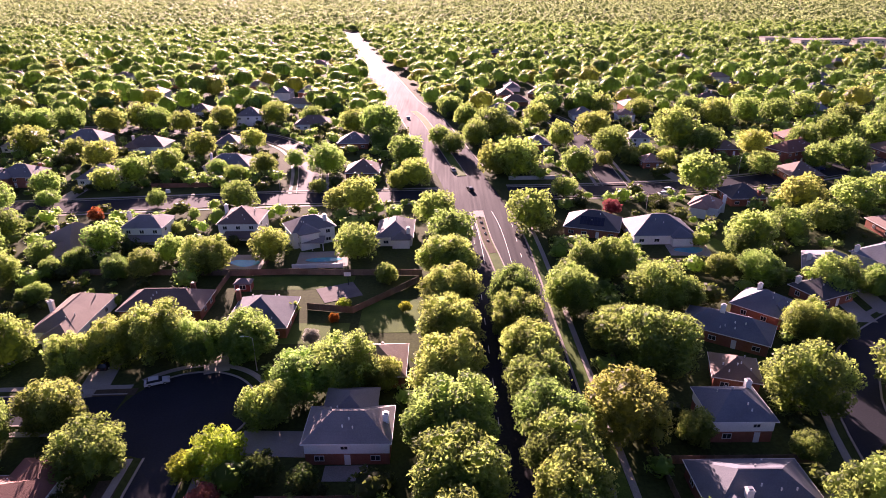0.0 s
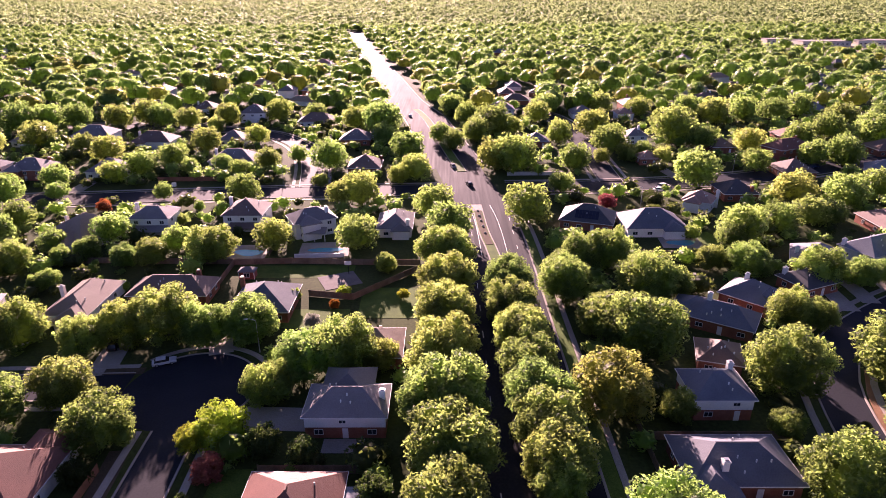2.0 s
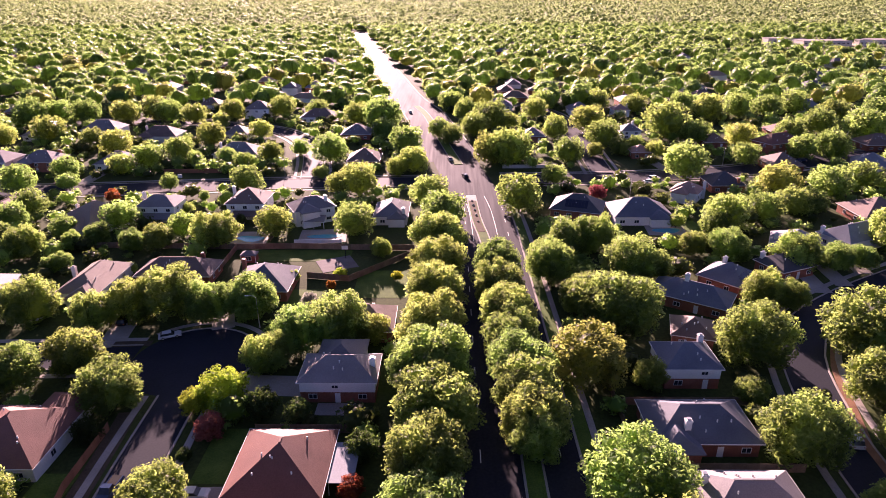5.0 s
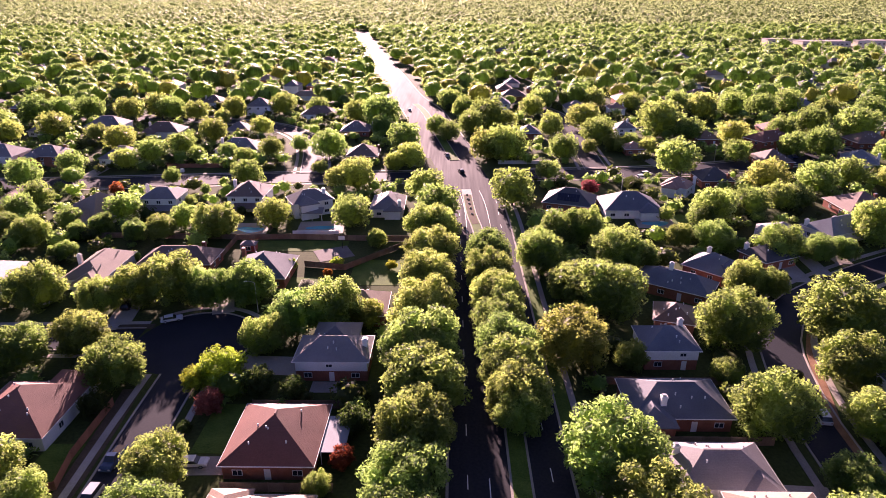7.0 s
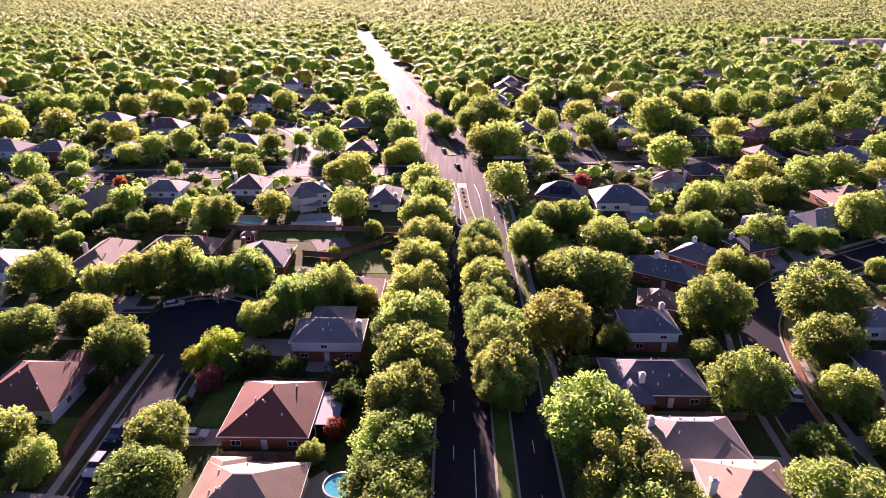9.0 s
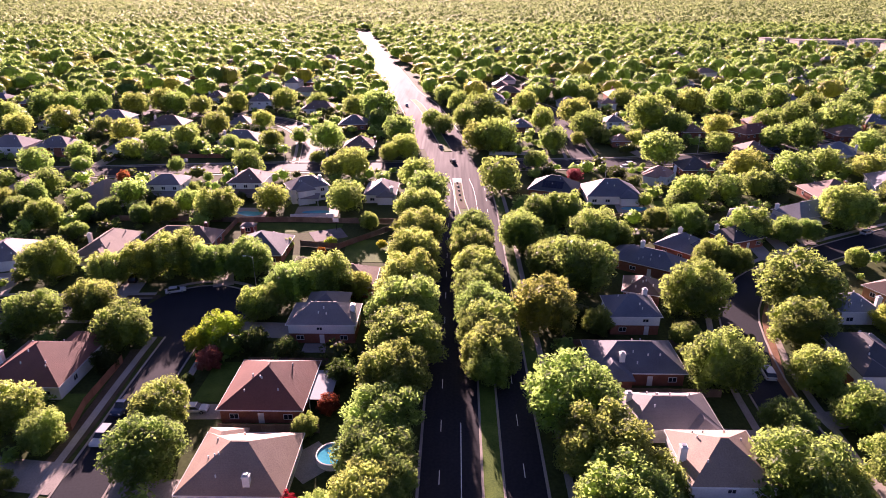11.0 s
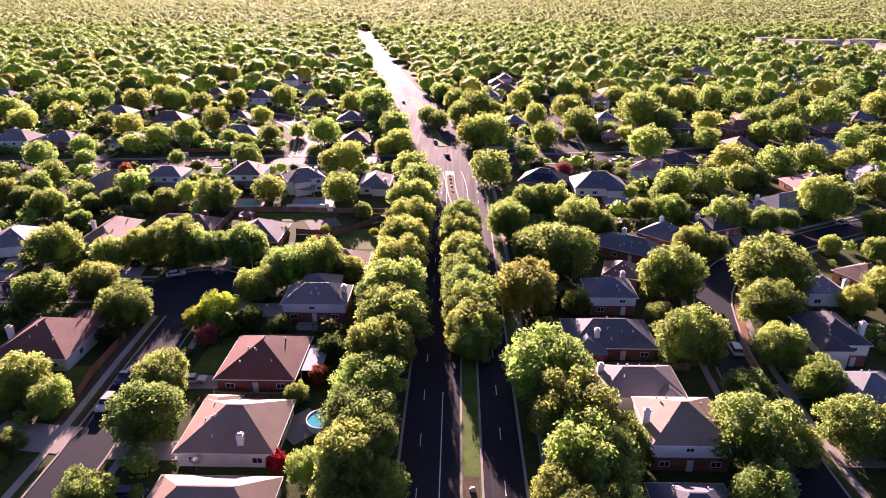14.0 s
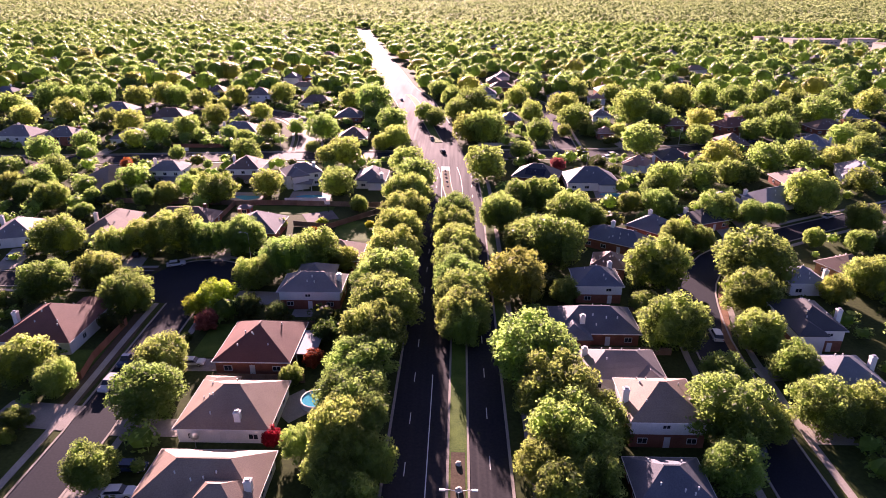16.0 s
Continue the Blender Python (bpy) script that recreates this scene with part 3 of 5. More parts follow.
tree(-82.6, 200.5, 7.0, 5.3, "leaf")
tree(-67.6, 209.7, 5.7, 4.4, "leaf")
tree(-89.1, 253.3, 6.4, 4.9, "leaf")
tree(-118.7, 183.2, 3.1, 2.7, "leaf")
tree(-122.1, 183.4, 2.4, 2.2, "leaf")
tree(-102.5, 229.3, 2.5, 2.3, "leaf")
tree(-102.1, 243.9, 2.0, 1.9, "leaf")
tree(51.8, 307.5, 3.8, 3.1, "leaf")
tree(57.8, 216.7, 2.8, 2.5, "leaf")
tree(77.5, 305.0, 4.8, 3.8, "leaf")
tree(71.5, 315.6, 4.4, 3.6, "leaf")
tree(63.2, 309.7, 4.9, 3.9, "leaf")
tree(199.1, 381.5, 8.3, 6.1, "leaf")
tree(171.5, 400.0, 8.6, 6.4, "leaf")
tree(153.8, 399.4, 8.6, 6.4, "leaf")
tree(133.4, 390.7, 9.5, 6.9, "leaf")
tree(125.0, 408.9, 8.8, 6.5, "leaf")
tree(97.1, 412.2, 7.8, 5.8, "leaf")
tree(77.1, 422.8, 8.0, 6.0, "leaf")
tree(43.4, 421.6, 8.0, 6.0, "leaf")
tree(18.4, 365.5, 5.7, 4.4, "leaf")
tree(-4.9, 393.0, 7.7, 5.8, "leaf")
tree(-12.7, 421.7, 7.5, 5.6, "leaf")
tree(242.4, 379.3, 9.2, 6.8, "leaf")
tree(192.2, 411.2, 8.9, 6.5, "leaf")
tree(-82.0, 310.5, 4.4, 3.5, "leaf")
tree(-113.0, 402.0, 8.3, 6.2, "leaf")
tree(-90.5, 397.8, 6.9, 5.2, "leaf")
tree(-139.2, 393.3, 7.5, 5.6, "leaf")
tree(-139.0, 371.6, 5.2, 4.1, "leaf")
tree(-54.7, 176.3, 2.3, 2.1, "leaf")
tree(-54.4, 116.3, 2.9, 2.2, "pink")
tree(-28.5, 102.8, 2.2, 1.8, "rust")
tree(-30.3, 80.2, 1.8, 1.6, "red")
tree(-135.0, 243.6, 2.9, 2.2, "rust")
tree(39.5, 246.2, 3.3, 2.5, "pink")
tree(-43.8, 172.9, 1.3, 1.2, "orange")
tree(-42.5, 179.3, 1.8, 1.5, "yellow")
tree(-55.0, 125.1, 4.8, 3.5, "yellow")
tree(-59.6, 123.3, 2.8, 2.2, "yellow")
tree(-27.5, 177.9, 1.5, 1.3, "yellow")
tree(-47.4, 163.9, 2.1, 1.7, "white")
tree(54.7, 126.6, 1.5, 1.3, "dark")
tree(56.0, 247.0, 3.6, 2.7, "dark")
tree(56.2, 253.6, 2.7, 2.1, "dark")




# ---- houses ----
HOUSE_SPOTS = []
house_dice = random.Random(9)


def hip(bm, x0, x1, y0, y1, z, rise):
    """A hipped roof with a thin fascia edge."""
    w, d = x1 - x0, y1 - y0
    if w >= d:
        a, b = (x0 + d / 2 * 0.96, (y0 + y1) / 2, z + rise), (x1 - d / 2 * 0.96, (y0 + y1) / 2, z + rise)
    else:
        a, b = ((x0 + x1) / 2, y0 + w / 2 * 0.96, z + rise), ((x0 + x1) / 2, y1 - w / 2 * 0.96, z + rise)
    lo = [bm.verts.new(p) for p in ((x0, y0, z - 0.18), (x1, y0, z - 0.18), (x1, y1, z - 0.18), (x0, y1, z - 0.18))]
    up = [bm.verts.new(p) for p in ((x0, y0, z), (x1, y0, z), (x1, y1, z), (x0, y1, z))]
    r = [bm.verts.new(a), bm.verts.new(b)]
    bm.faces.new(lo[::-1])
    for i in range(4):
        j = (i + 1) % 4
        bm.faces.new((lo[i], lo[j], up[j], up[i]))
    if w >= d:
        fs = ((up[0], up[1], r[1], r[0]), (up[1], up[2], r[1]), (up[2], up[3], r[0], r[1]), (up[3], up[0], r[0]))
    else:
        fs = ((up[0], up[1], r[0]), (up[1], up[2], r[1], r[0]), (up[2], up[3], r[1]), (up[3], up[0], r[0], r[1]))
    for f in fs:
        bm.faces.new(f)
    return a, b


def window(parent, x, y, z, w=1.5, h=1.3, turn=0):
    """A window with its frame round a set-back pane; it faces -y before turning."""
    bm = bmesh.new()
    for d in ((-w / 2, w / 2, -0.07, 0.05, -h / 2, -h / 2 + 0.09), (-w / 2, w / 2, -0.07, 0.05, h / 2 - 0.09, h / 2), (-w / 2, -w / 2 + 0.09, -0.07, 0.05, -h / 2 + 0.09, h / 2 - 0.09), (w / 2 - 0.09, w / 2, -0.07, 0.05, -h / 2 + 0.09, h / 2 - 0.09), (-0.04, 0.04, -0.06, 0.05, -h / 2 + 0.09, h / 2 - 0.09)):
        box(bm, *d)
    f = part("window", bm, TRIM, parent)
    f.location, f.rotation_euler = (x, y, z), (0, 0, turn)
    block("pane", (-w / 2 + 0.09, w / 2 - 0.09, -0.03, 0.02, -h / 2 + 0.09, h / 2 - 0.09), GLASS, f)


WALLS = {"white": SIDING, "brick": BRICK, "orange": ORANGE, "two": BRICK}
WORDS = {"red": "red-brown", "tan": "tan", "grey": "grey", "slate": "slate-grey", "bluegrey": "blue-grey", "dark": "charcoal", "brown": "brown", "pink": "pinkish terracotta"}


def house(x, y, yaw, w, d, eave, roof, wall, chimney=None, wing=None, near=True):
    """A suburban house: walls, hipped shingle roof with an optional wing, chimney, windows, door and roof pipes."""
    HOUSE_SPOTS.append((x, y))
    walls = {"white": "white-sided", "brick": "red-brick", "orange": "orange-brick", "two": "white-sided and brick"}[wall]
    ob = tagged(new("house"), f"{'two-storey' if eave > 4.2 else 'single-storey'} {walls} house with {WORDS[roof]} shingle roof", "house", "suburban houses")
    ob.matrix_world = pose(x, y, 0, 0, 0, yaw)
    o = 0.45
    x0, x1, y0, y1 = -w / 2 + o, w / 2 - o, -d / 2 + o, d / 2 - o
    rise = 0.29 * min(w, d)
    if wall == "two":
        block("wall", (x0, x1, y0, y1, -0.1, eave * 0.5), BRICK, ob, "red brick lower wall")
        block("upper_wall", (x0 - 0.06, x1 + 0.06, y0 - 0.06, y1 + 0.06, eave * 0.5, eave - 0.1), SIDING, ob, "white siding upper wall")
    else:
        block("wall", (x0, x1, y0, y1, -0.1, eave - 0.1), WALLS[wall], ob)
    bm = bmesh.new()
    a, b = hip(bm, -w / 2, w / 2, -d / 2, d / 2, eave, rise)
    part("roof", bm, SHINGLE[roof], ob, WORDS[roof] + " shingle roof")
    bm = bmesh.new()
    box(bm, a[0] - 0.12 if w >= d else -0.14, b[0] + 0.12 if w >= d else 0.14, -0.14 if w >= d else a[1], 0.14 if w >= d else b[1], eave + rise - 0.06, eave + rise + 0.05)
    part("ridge", bm, SHINGLE[roof], ob)
    bm = bmesh.new()
    for q in ((-w / 2 - 0.08, w / 2 + 0.08, -d / 2 - 0.08, -d / 2), (-w / 2 - 0.08, w / 2 + 0.08, d / 2, d / 2 + 0.08), (-w / 2 - 0.08, -w / 2, -d / 2, d / 2), (w / 2, w / 2 + 0.08, -d / 2, d / 2)):
        box(bm, *q, eave - 0.2, eave - 0.02)
    part("gutter", bm, TRIM, ob, "pale painted gutter")
    if wing:
        wx, ww, wd, side = wing
        ya, yb = (-d / 2 - wd, 0.0) if side < 0 else (0.0, d / 2 + wd)
        bm = bmesh.new()
        hip(bm, wx - ww / 2, wx + ww / 2, ya, yb, eave - 0.03, 0.27 * ww)
        part("wing_roof", bm, SHINGLE[roof], ob)
        block("wing_wall", (wx - ww / 2 + o, wx + ww / 2 - o, ya + o if side < 0 else d / 2 - o, -d / 2 + o if side < 0 else yb - o, -0.1, eave - 0.13), SIDING if wall == "two" else WALLS[wall], ob)
    if chimney:
        cx, cy = chimney
        slope = min(w, d) / 2
        ct = eave + rise * max(0.0, min((d / 2 - abs(cy)) / slope, (w / 2 - abs(cx)) / slope, 1.0))
        outside = abs(cx) > w / 2 - 0.6
        bm = bmesh.new()
        box(bm, cx - 0.5, cx + 0.5, cy - 0.45, cy + 0.45, 0.0 if outside else ct - 0.7, ct + (2.6 if outside else 1.6))
        ct = ct + (1.0 if outside else 0.0)
        box(bm, cx - 0.58, cx + 0.58, cy - 0.53, cy + 0.53, ct + 1.35, ct + 1.53)
        c = part("chimney", bm, SIDING if wall in ("white", "two") or house_dice.random() < 0.6 else BRICK, ob, "boxed chimney")
        block("chimney_cap", (cx - 0.3, cx + 0.3, cy - 0.28, cy + 0.28, ct + 1.6, ct + 1.85), METAL, c)
    if not near:
        return ob
    n = max(2, int(w / 4))
    for i in range(n):
        wx = x0 + (i + 0.5) * (x1 - x0) / n
        if wall != "two" and eave > 4.2:
            window(ob, wx, y0, eave - 1.3, 1.4, 1.2)
        elif wall == "two" and i == n // 2:
            window(ob, wx - 0.4, y0 - 0.06, eave - 1.1, 1.3, 0.8)
        if i == n // 2:
            bm = bmesh.new()
            box(bm, wx - 0.5, wx + 0.5, y0 - 0.06, y0 + 0.05, 0.0, 2.05)
            part("door", bm, TRIM, ob, "pale back door")
        else:
            window(ob, wx, y0, 1.35, 1.6, 1.1)
    for s, wx in ((-1, x0), (1, x1)):
        window(ob, wx + (s * 0.06 if wall == "two" and eave > 4.2 else 0), -d * 0.15, 1.5 if eave < 4.2 else eave - 1.3, 1.3, 1.2, -s * math.pi / 2 * -1)
        window(ob, wx, d * 0.22, 1.5, 1.3, 1.2, s * math.pi / 2)
    for i in range(6):
        t = house_dice.uniform(0.25, 0.8)
        px, py = house_dice.uniform(-w * 0.28, w * 0.28), house_dice.choice((-1, 1)) * (1 - t) * d / 2
        slope = min(w, d) / 2
        z = eave + rise * min((d / 2 - abs(py)) / slope, (w / 2 - abs(px)) / slope, 1.0)
        bm = bmesh.new()
        tube(bm, (px, py, z - 0.2), (px, py, z + 0.45), 0.13, 0.13, 6)
        part("vent_pipe", bm, TRIM, ob, "short pale roof pipe")
    return ob


house(-85.1, 113.1, 0, 15.5, 15.7, 3, "red", "white", (-7.7, -0.2), wing=(3.5, 8.0, 4.0, 1))
house(-39.5, 107.1, 0, 14.8, 15.4, 3, "red", "brick", None)
house(-38.3, 86.9, 0, 15.6, 13.6, 3, "tan", "white", (2.4, -5.3), wing=(-4.6, 6.4, 1.2, 1))
house(-36.8, 70.2, 0, 17.7, 10.5, 3, "tan", "white", (7.3, -3.5), wing=(3.2, 10.5, 4.0, -1))
house(-34.3, 130.5, 0, 14.6, 9.8, 4.6, "grey", "two", (6.1, -0.1), wing=(-0.5, 9.5, 5.5, 1))
house(-33.5, 152.5, 0, 15.5, 12.0, 3, "tan", "brick")
house(-60.1, 172.9, 0, 14.3, 14.9, 3, "slate", "brick", (-7.2, 5.9))
house(-84.7, 179.2, 0, 19.8, 10.7, 3, "brown", "brick", (5.4, 3.2))
house(-103.8, 173.3, 0, 10.9, 18.4, 3, "tan", "white", (-5.5, 0.9), wing=(2.0, 7.0, 3.0, -1))
house(-128.0, 166.8, 16, 12.2, 14.5, 3, "grey", "white", (-6.1, 5.8))
house(-127.6, 219.1, -25, 18.2, 19.0, 3, "tan", "white", (-9.1, 0.4), wing=(3.0, 8.0, 3.0, -1))
house(-109.2, 225.6, 0, 12.9, 9.6, 5.6, "grey", "white", (-6.5, 3.0), wing=(3.0, 6.0, 2.0, 1))
house(-81.0, 230.2, 0, 13.0, 13.1, 5.6, "brown", "white", (-6.5, 4.5), wing=(-4.0, 5.0, 2.0, 1))
house(-59.2, 224.2, 28, 13.8, 10.2, 5.2, "grey", "white", (4.3, -2.3), wing=(-2.0, 6.5, 2.5, -1))
house(-32.8, 226.1, 0, 11.3, 15.3, 3, "grey", "white", (4.1, -6.1), wing=(2.0, 6.0, 2.0, -1))
house(-163.0, 231.3, 0, 9.4, 19.0, 3, "tan", "brick", None)
house(-207.1, 287.6, 0, 18.4, 14.0, 4.5, "grey", "white", (-1.4, 2.3))
house(-185.9, 287.5, 0, 15.9, 12.5, 4.5, "grey", "brick", (4.5, 4.8), wing=(-4.0, 7.0, 2.5, -1))
house(-155.0, 290.2, 0, 16.3, 14.0, 3, "grey", "white", None)
house(-108.9, 306.5, 0, 20.0, 14.0, 3, "grey", "white", (-10.0, 5.5), wing=(5.0, 7.0, 2.5, -1))
house(-50.6, 295.4, 0, 14.0, 14.0, 3, "brown", "brick", (6.2, 5.5))
house(-61.0, 347.2, 0, 15.0, 14.0, 3, "grey", "brick", (7.5, 5.5))
house(-190.3, 347.1, 0, 19.0, 14.0, 5.4, "grey", "white", (-6.7, 5.5), wing=(4,7,2,-1))
house(-157.5, 338.5, 0, 19.6, 14.0, 4, "brown", "white", (-9.8, 5.5), wing=(-5,7,2.5,-1))
house(-224.2, 343.1, 0, 9.5, 9.5, 3, "grey", "white", None)
house(-121.8, 346.7, 0, 12.8, 12.8, 3, "grey", "white", None)
house(-126.9, 403.2, 0, 15.5, 14.0, 5.6, "grey", "white", None)
house(-88.8, 391.8, 0, 20.0, 14.0, 3, "brown", "white", None)
house(32.0, 135.2, 0, 11.1, 10.0, 4.6, "slate", "two", (3.8, 3.5))
house(27.9, 117.4, 0, 17.6, 11.7, 3, "slate", "brick", (-3.0, -3.5), wing=(-5.0, 7.0, 2.5, -1))
house(29.4, 100.6, 0, 15.2, 10.2, 3, "grey", "white", (-6.2, 1.7), wing=(4.6, 6.0, 2.0, -1))
house(32.6, 86.8, 0, 12.6, 12.1, 5.2, "tan", "two", (-6.0, -0.9))
house(29.5, 70.8, 0, 11.1, 9.4, 3, "slate", "brick", None)
house(71.7, 117.0, 0, 10.5, 13.3, 5.0, "dark", "two", (5.3, -2.2), wing=(-2.5, 6.0, 2.0, -1))
house(69.5, 98.8, 0, 12.2, 12.0, 3, "bluegrey", "white", (6.0, 1.4))
house(82.6, 139.9, 0, 9.0, 9.0, 3.4, "bluegrey", "white", (4.5, -2.1))
house(98.2, 147.5, 23, 11.0, 10.2, 3, "brown", "orange", None)
house(44.2, 165.3, -33, 18.4, 10.1, 3, "slate", "brick", (-1.5, 0.0))
house(38.4, 148.7, -17, 9.0, 9.1, 3, "brown", "brick", None)
house(57.2, 175.4, 45, 11.5, 12.0, 3, "slate", "brick", (1.2, 2.0))
house(75.2, 183.1, 23, 12.2, 9.7, 3, "dark", "brick", (-4.6, 3.4))
house(85.2, 197.1, -28, 13.5, 13.7, 3, "slate", "brick", (-5.2, -1.8))
house(105.5, 203.2, 24, 19.1, 11.0, 3.6, "bluegrey", "white", (-8.8, 4.0))
house(125.0, 224.5, 0, 16.4, 16.4, 3, "brown", "brick", (4.5, 0.6))
house(152.0, 236.1, -20, 12.3, 19.0, 3.4, "slate", "white", (1.4, -2.3))
house(29.4, 230.5, -19, 17.0, 13.7, 3, "dark", "brick", None)
house(48.2, 225.6, 0, 19.0, 14.9, 3, "slate", "white", None, wing=(5.0, 7.0, 2.0, -1))
house(71.6, 246.7, -35, 9.9, 9.9, 3.6, "pink", "white", (4.9, 3.4), wing=(-1.0,6.0,2.5,-1))
house(89.1, 258.8, 0, 13.0, 13.0, 3, "dark", "brick", (3.7, -5.0))
house(112.2, 328.2, 0, 11.2, 11.2, 3, "brown", "brick", None)
house(136.7, 315.7, 23, 20.0, 11.9, 5.4, "red", "brick", (10.0, 4.5))
house(124.7, 286.9, 0, 13.9, 13.9, 3, "brown", "brick", None)
house(160.3, 284.2, -31, 14.0, 14.0, 3.4, "bluegrey", "white", (6.7, 1.9))
house(211.0, 344.1, 0, 13.8, 13.8, 4.5, "slate", "brick", (6.9, 5.4))
house(186.8, 322.5, 0, 16.9, 14.0, 3, "brown", "brick", (8.4, 5.5))
house(27.4, 340.8, 0, 11.7, 11.7, 3, "grey", "brick", None)
house(16.3, 413.1, 0, 15.0, 14.0, 5.6, "grey", "white", None)
house(77.0, 345.7, 0, 10.3, 10.3, 4.5, "grey", "white", (1.0, -1.0))
house(71.3, 306.8, 0, 9.0, 9.0, 3, "pink", "brick", None)
house(87.0, 404.7, 0, 10.2, 10.2, 4, "pink", "white", (5.1, 3.6))
house(64.2, 412.3, 0, 14.1, 14.0, 3, "grey", "white", None)
house(-236.2, 458.1, 0, 13.4, 13.4, 3, "brown", "white", None)
house(-254.6, 516.5, 0, 20.0, 14.0, 4, "grey", "white", None)
house(-165.4, 431.8, 0, 14.5, 14.0, 3, "brown", "white", (-7.3, 5.5))
house(-272.7, 411.0, 0, 18.5, 14.0, 3, "grey", "brick", None)
for x, y, yaw, w, eave, roof, wall in ((-324, 622, 10, 17, 3, "grey", "white"), (-197, 436, -12, 15, 3, "brown", "white"), (-132, 655, 0, 15, 5.4, "pink", "white"), (-108, 588, 8, 14, 5.4, "grey", "white"),
                                       (-310, 890, 0, 20, 5.4, "tan", "white"), (-292, 795, 0, 17, 3, "grey", "white"), (-465, 750, 0, 19, 3, "brown", "brick"), (-391, 607, 15, 20, 3, "brown", "brick"),
                                       (15, 628, 0, 14, 5.2, "tan", "white"), (291, 560, 0, 20, 3, "slate", "white"), (164, 503, 25, 16, 3, "bluegrey", "white"), (203, 417, 0, 14, 4, "bluegrey", "white"),
                                       (151, 594, 0, 15, 3, "pink", "white"), (117, 568, -20, 13, 3, "tan", "white"), (195, 510, 0, 15, 3, "brown", "brick"), (156, 350, 0, 15, 3, "red", "brick")):
    house(x, y, yaw, w, 13.0, eave, roof, wall, (w * 0.3, 2.0), wing=(-w * 0.2, 7.0, 2.5, -1), near=False)


# ---- distant canopy ----
def canopy(name, spots, mats, cards, size, label):
    """Far trees that nobody could count, as one sheet of leaf masses."""
    r = np.random.RandomState(len(spots))
    kinds = []
    for s in range(5):
        me = crown_mesh("tmp_crown", 40 + s, 13, cards, size, 2 if cards > 200 else 1, filled=False)
        v = np.array([tuple(q.co) for q in me.vertices])
        f = [tuple(p.vertices) for p in me.polygons]
        bpy.data.meshes.remove(me)
        kinds.append((v, f))
    V, L, S, n = [], [], [], 0
    for x, y, rad, h in spots:
        v, f = kinds[r.randint(5)]
        a = r.uniform(0, 6.28)
        c, s = math.cos(a), math.sin(a)
        w = np.stack((v[:, 0] * c - v[:, 1] * s, v[:, 0] * s + v[:, 1] * c, v[:, 2] * r.uniform(0.6, 0.9)), 1) * rad + (x, y, h)
        V.append(w)
        for q in f:
            L.extend(i + n for i in q)
            S.append(len(q))
        n += len(v)
    V = np.concatenate(V)
    me = bpy.data.meshes.new(name)
    me.vertices.add(len(V))
    me.vertices.foreach_set("co", V.ravel())
    me.loops.add(len(L))
    me.loops.foreach_set("vertex_index", np.array(L, dtype=np.int32))
    me.polygons.add(len(S))
    S = np.array(S, dtype=np.int32)
    me.polygons.foreach_set("loop_start", np.concatenate(([0], np.cumsum(S)[:-1])).astype(np.int32))
    me.update(calc_edges=True)
    me.materials.append(mats)
    return tagged(new(name, me), label, "trees", kind="stuff")


FAR_HOUSES = []
MAIN_NP = np.array([(q.x, q.y) for q in MAIN])


def clear_of_road(x, y, gap):
    return np.hypot(MAIN_NP[:, 0] - x, MAIN_NP[:, 1] - y).min() > gap


dice = np.random.RandomState(3)
near_far, middle_far, far, rim = [], [], [], []
for y in np.arange(430, 900, 30.0):
    for x in np.arange(-0.74 * y - 40, 0.74 * y + 40, 27.0):
        px, py = x + dice.uniform(-6, 6), y + dice.uniform(-6, 6)
        if dice.rand() < 0.22 * (1.2 - py / 900) + 0.05 and min(math.hypot(px - hx, py - hy) for hx, hy in HOUSE_SPOTS) > 24 and clear_of_road(px, py, 27) and not (350 < px < 690 and 720 < py < 980):
            FAR_HOUSES.append((px, py))
HOMES = np.array(FAR_HOUSES + HOUSE_SPOTS)
for y in np.arange(430, 1250, 14.0):
    for x in np.arange(-0.80 * y - 60, 0.80 * y + 60, 14.0):
        px, py = x + dice.uniform(-6, 6), y + dice.uniform(-6, 6)
        if not clear_of_road(px, py, 17 if py < 700 else 14) or dice.rand() < 0.06:
            continue
        if 375 < px < 680 and 735 < py < 965 and dice.rand() < 0.86:
            continue
        gap = HOMES - (px, py)
        if ((abs(gap[:, 0]) < 12) & (gap[:, 1] > -12) & (gap[:, 1] < 17)).any():
            continue
        rad = dice.choice((4.0, 5.5, 7.0, 8.2, 10.0)) * dice.uniform(0.85, 1.15)
        (near_far if py < 700 else middle_far).append((px, py, rad, 0.62 * rad + dice.uniform(0.4, 2.4)))
for y in np.geomspace(1250, 4300, 62):
    step = 17 * (y / 1250) ** 0.8
    for x in np.arange(-0.8 * y - 60, 0.8 * y + 60, step):
        px, py = x + dice.uniform(-0.45, 0.45) * step, y + dice.uniform(-0.4, 0.4) * step
        if clear_of_road(px, py, 14):
            far.append((px, py, dice.uniform(6, 11) * (y / 1250) ** 0.5, 5 + dice.uniform(-1, 4)))
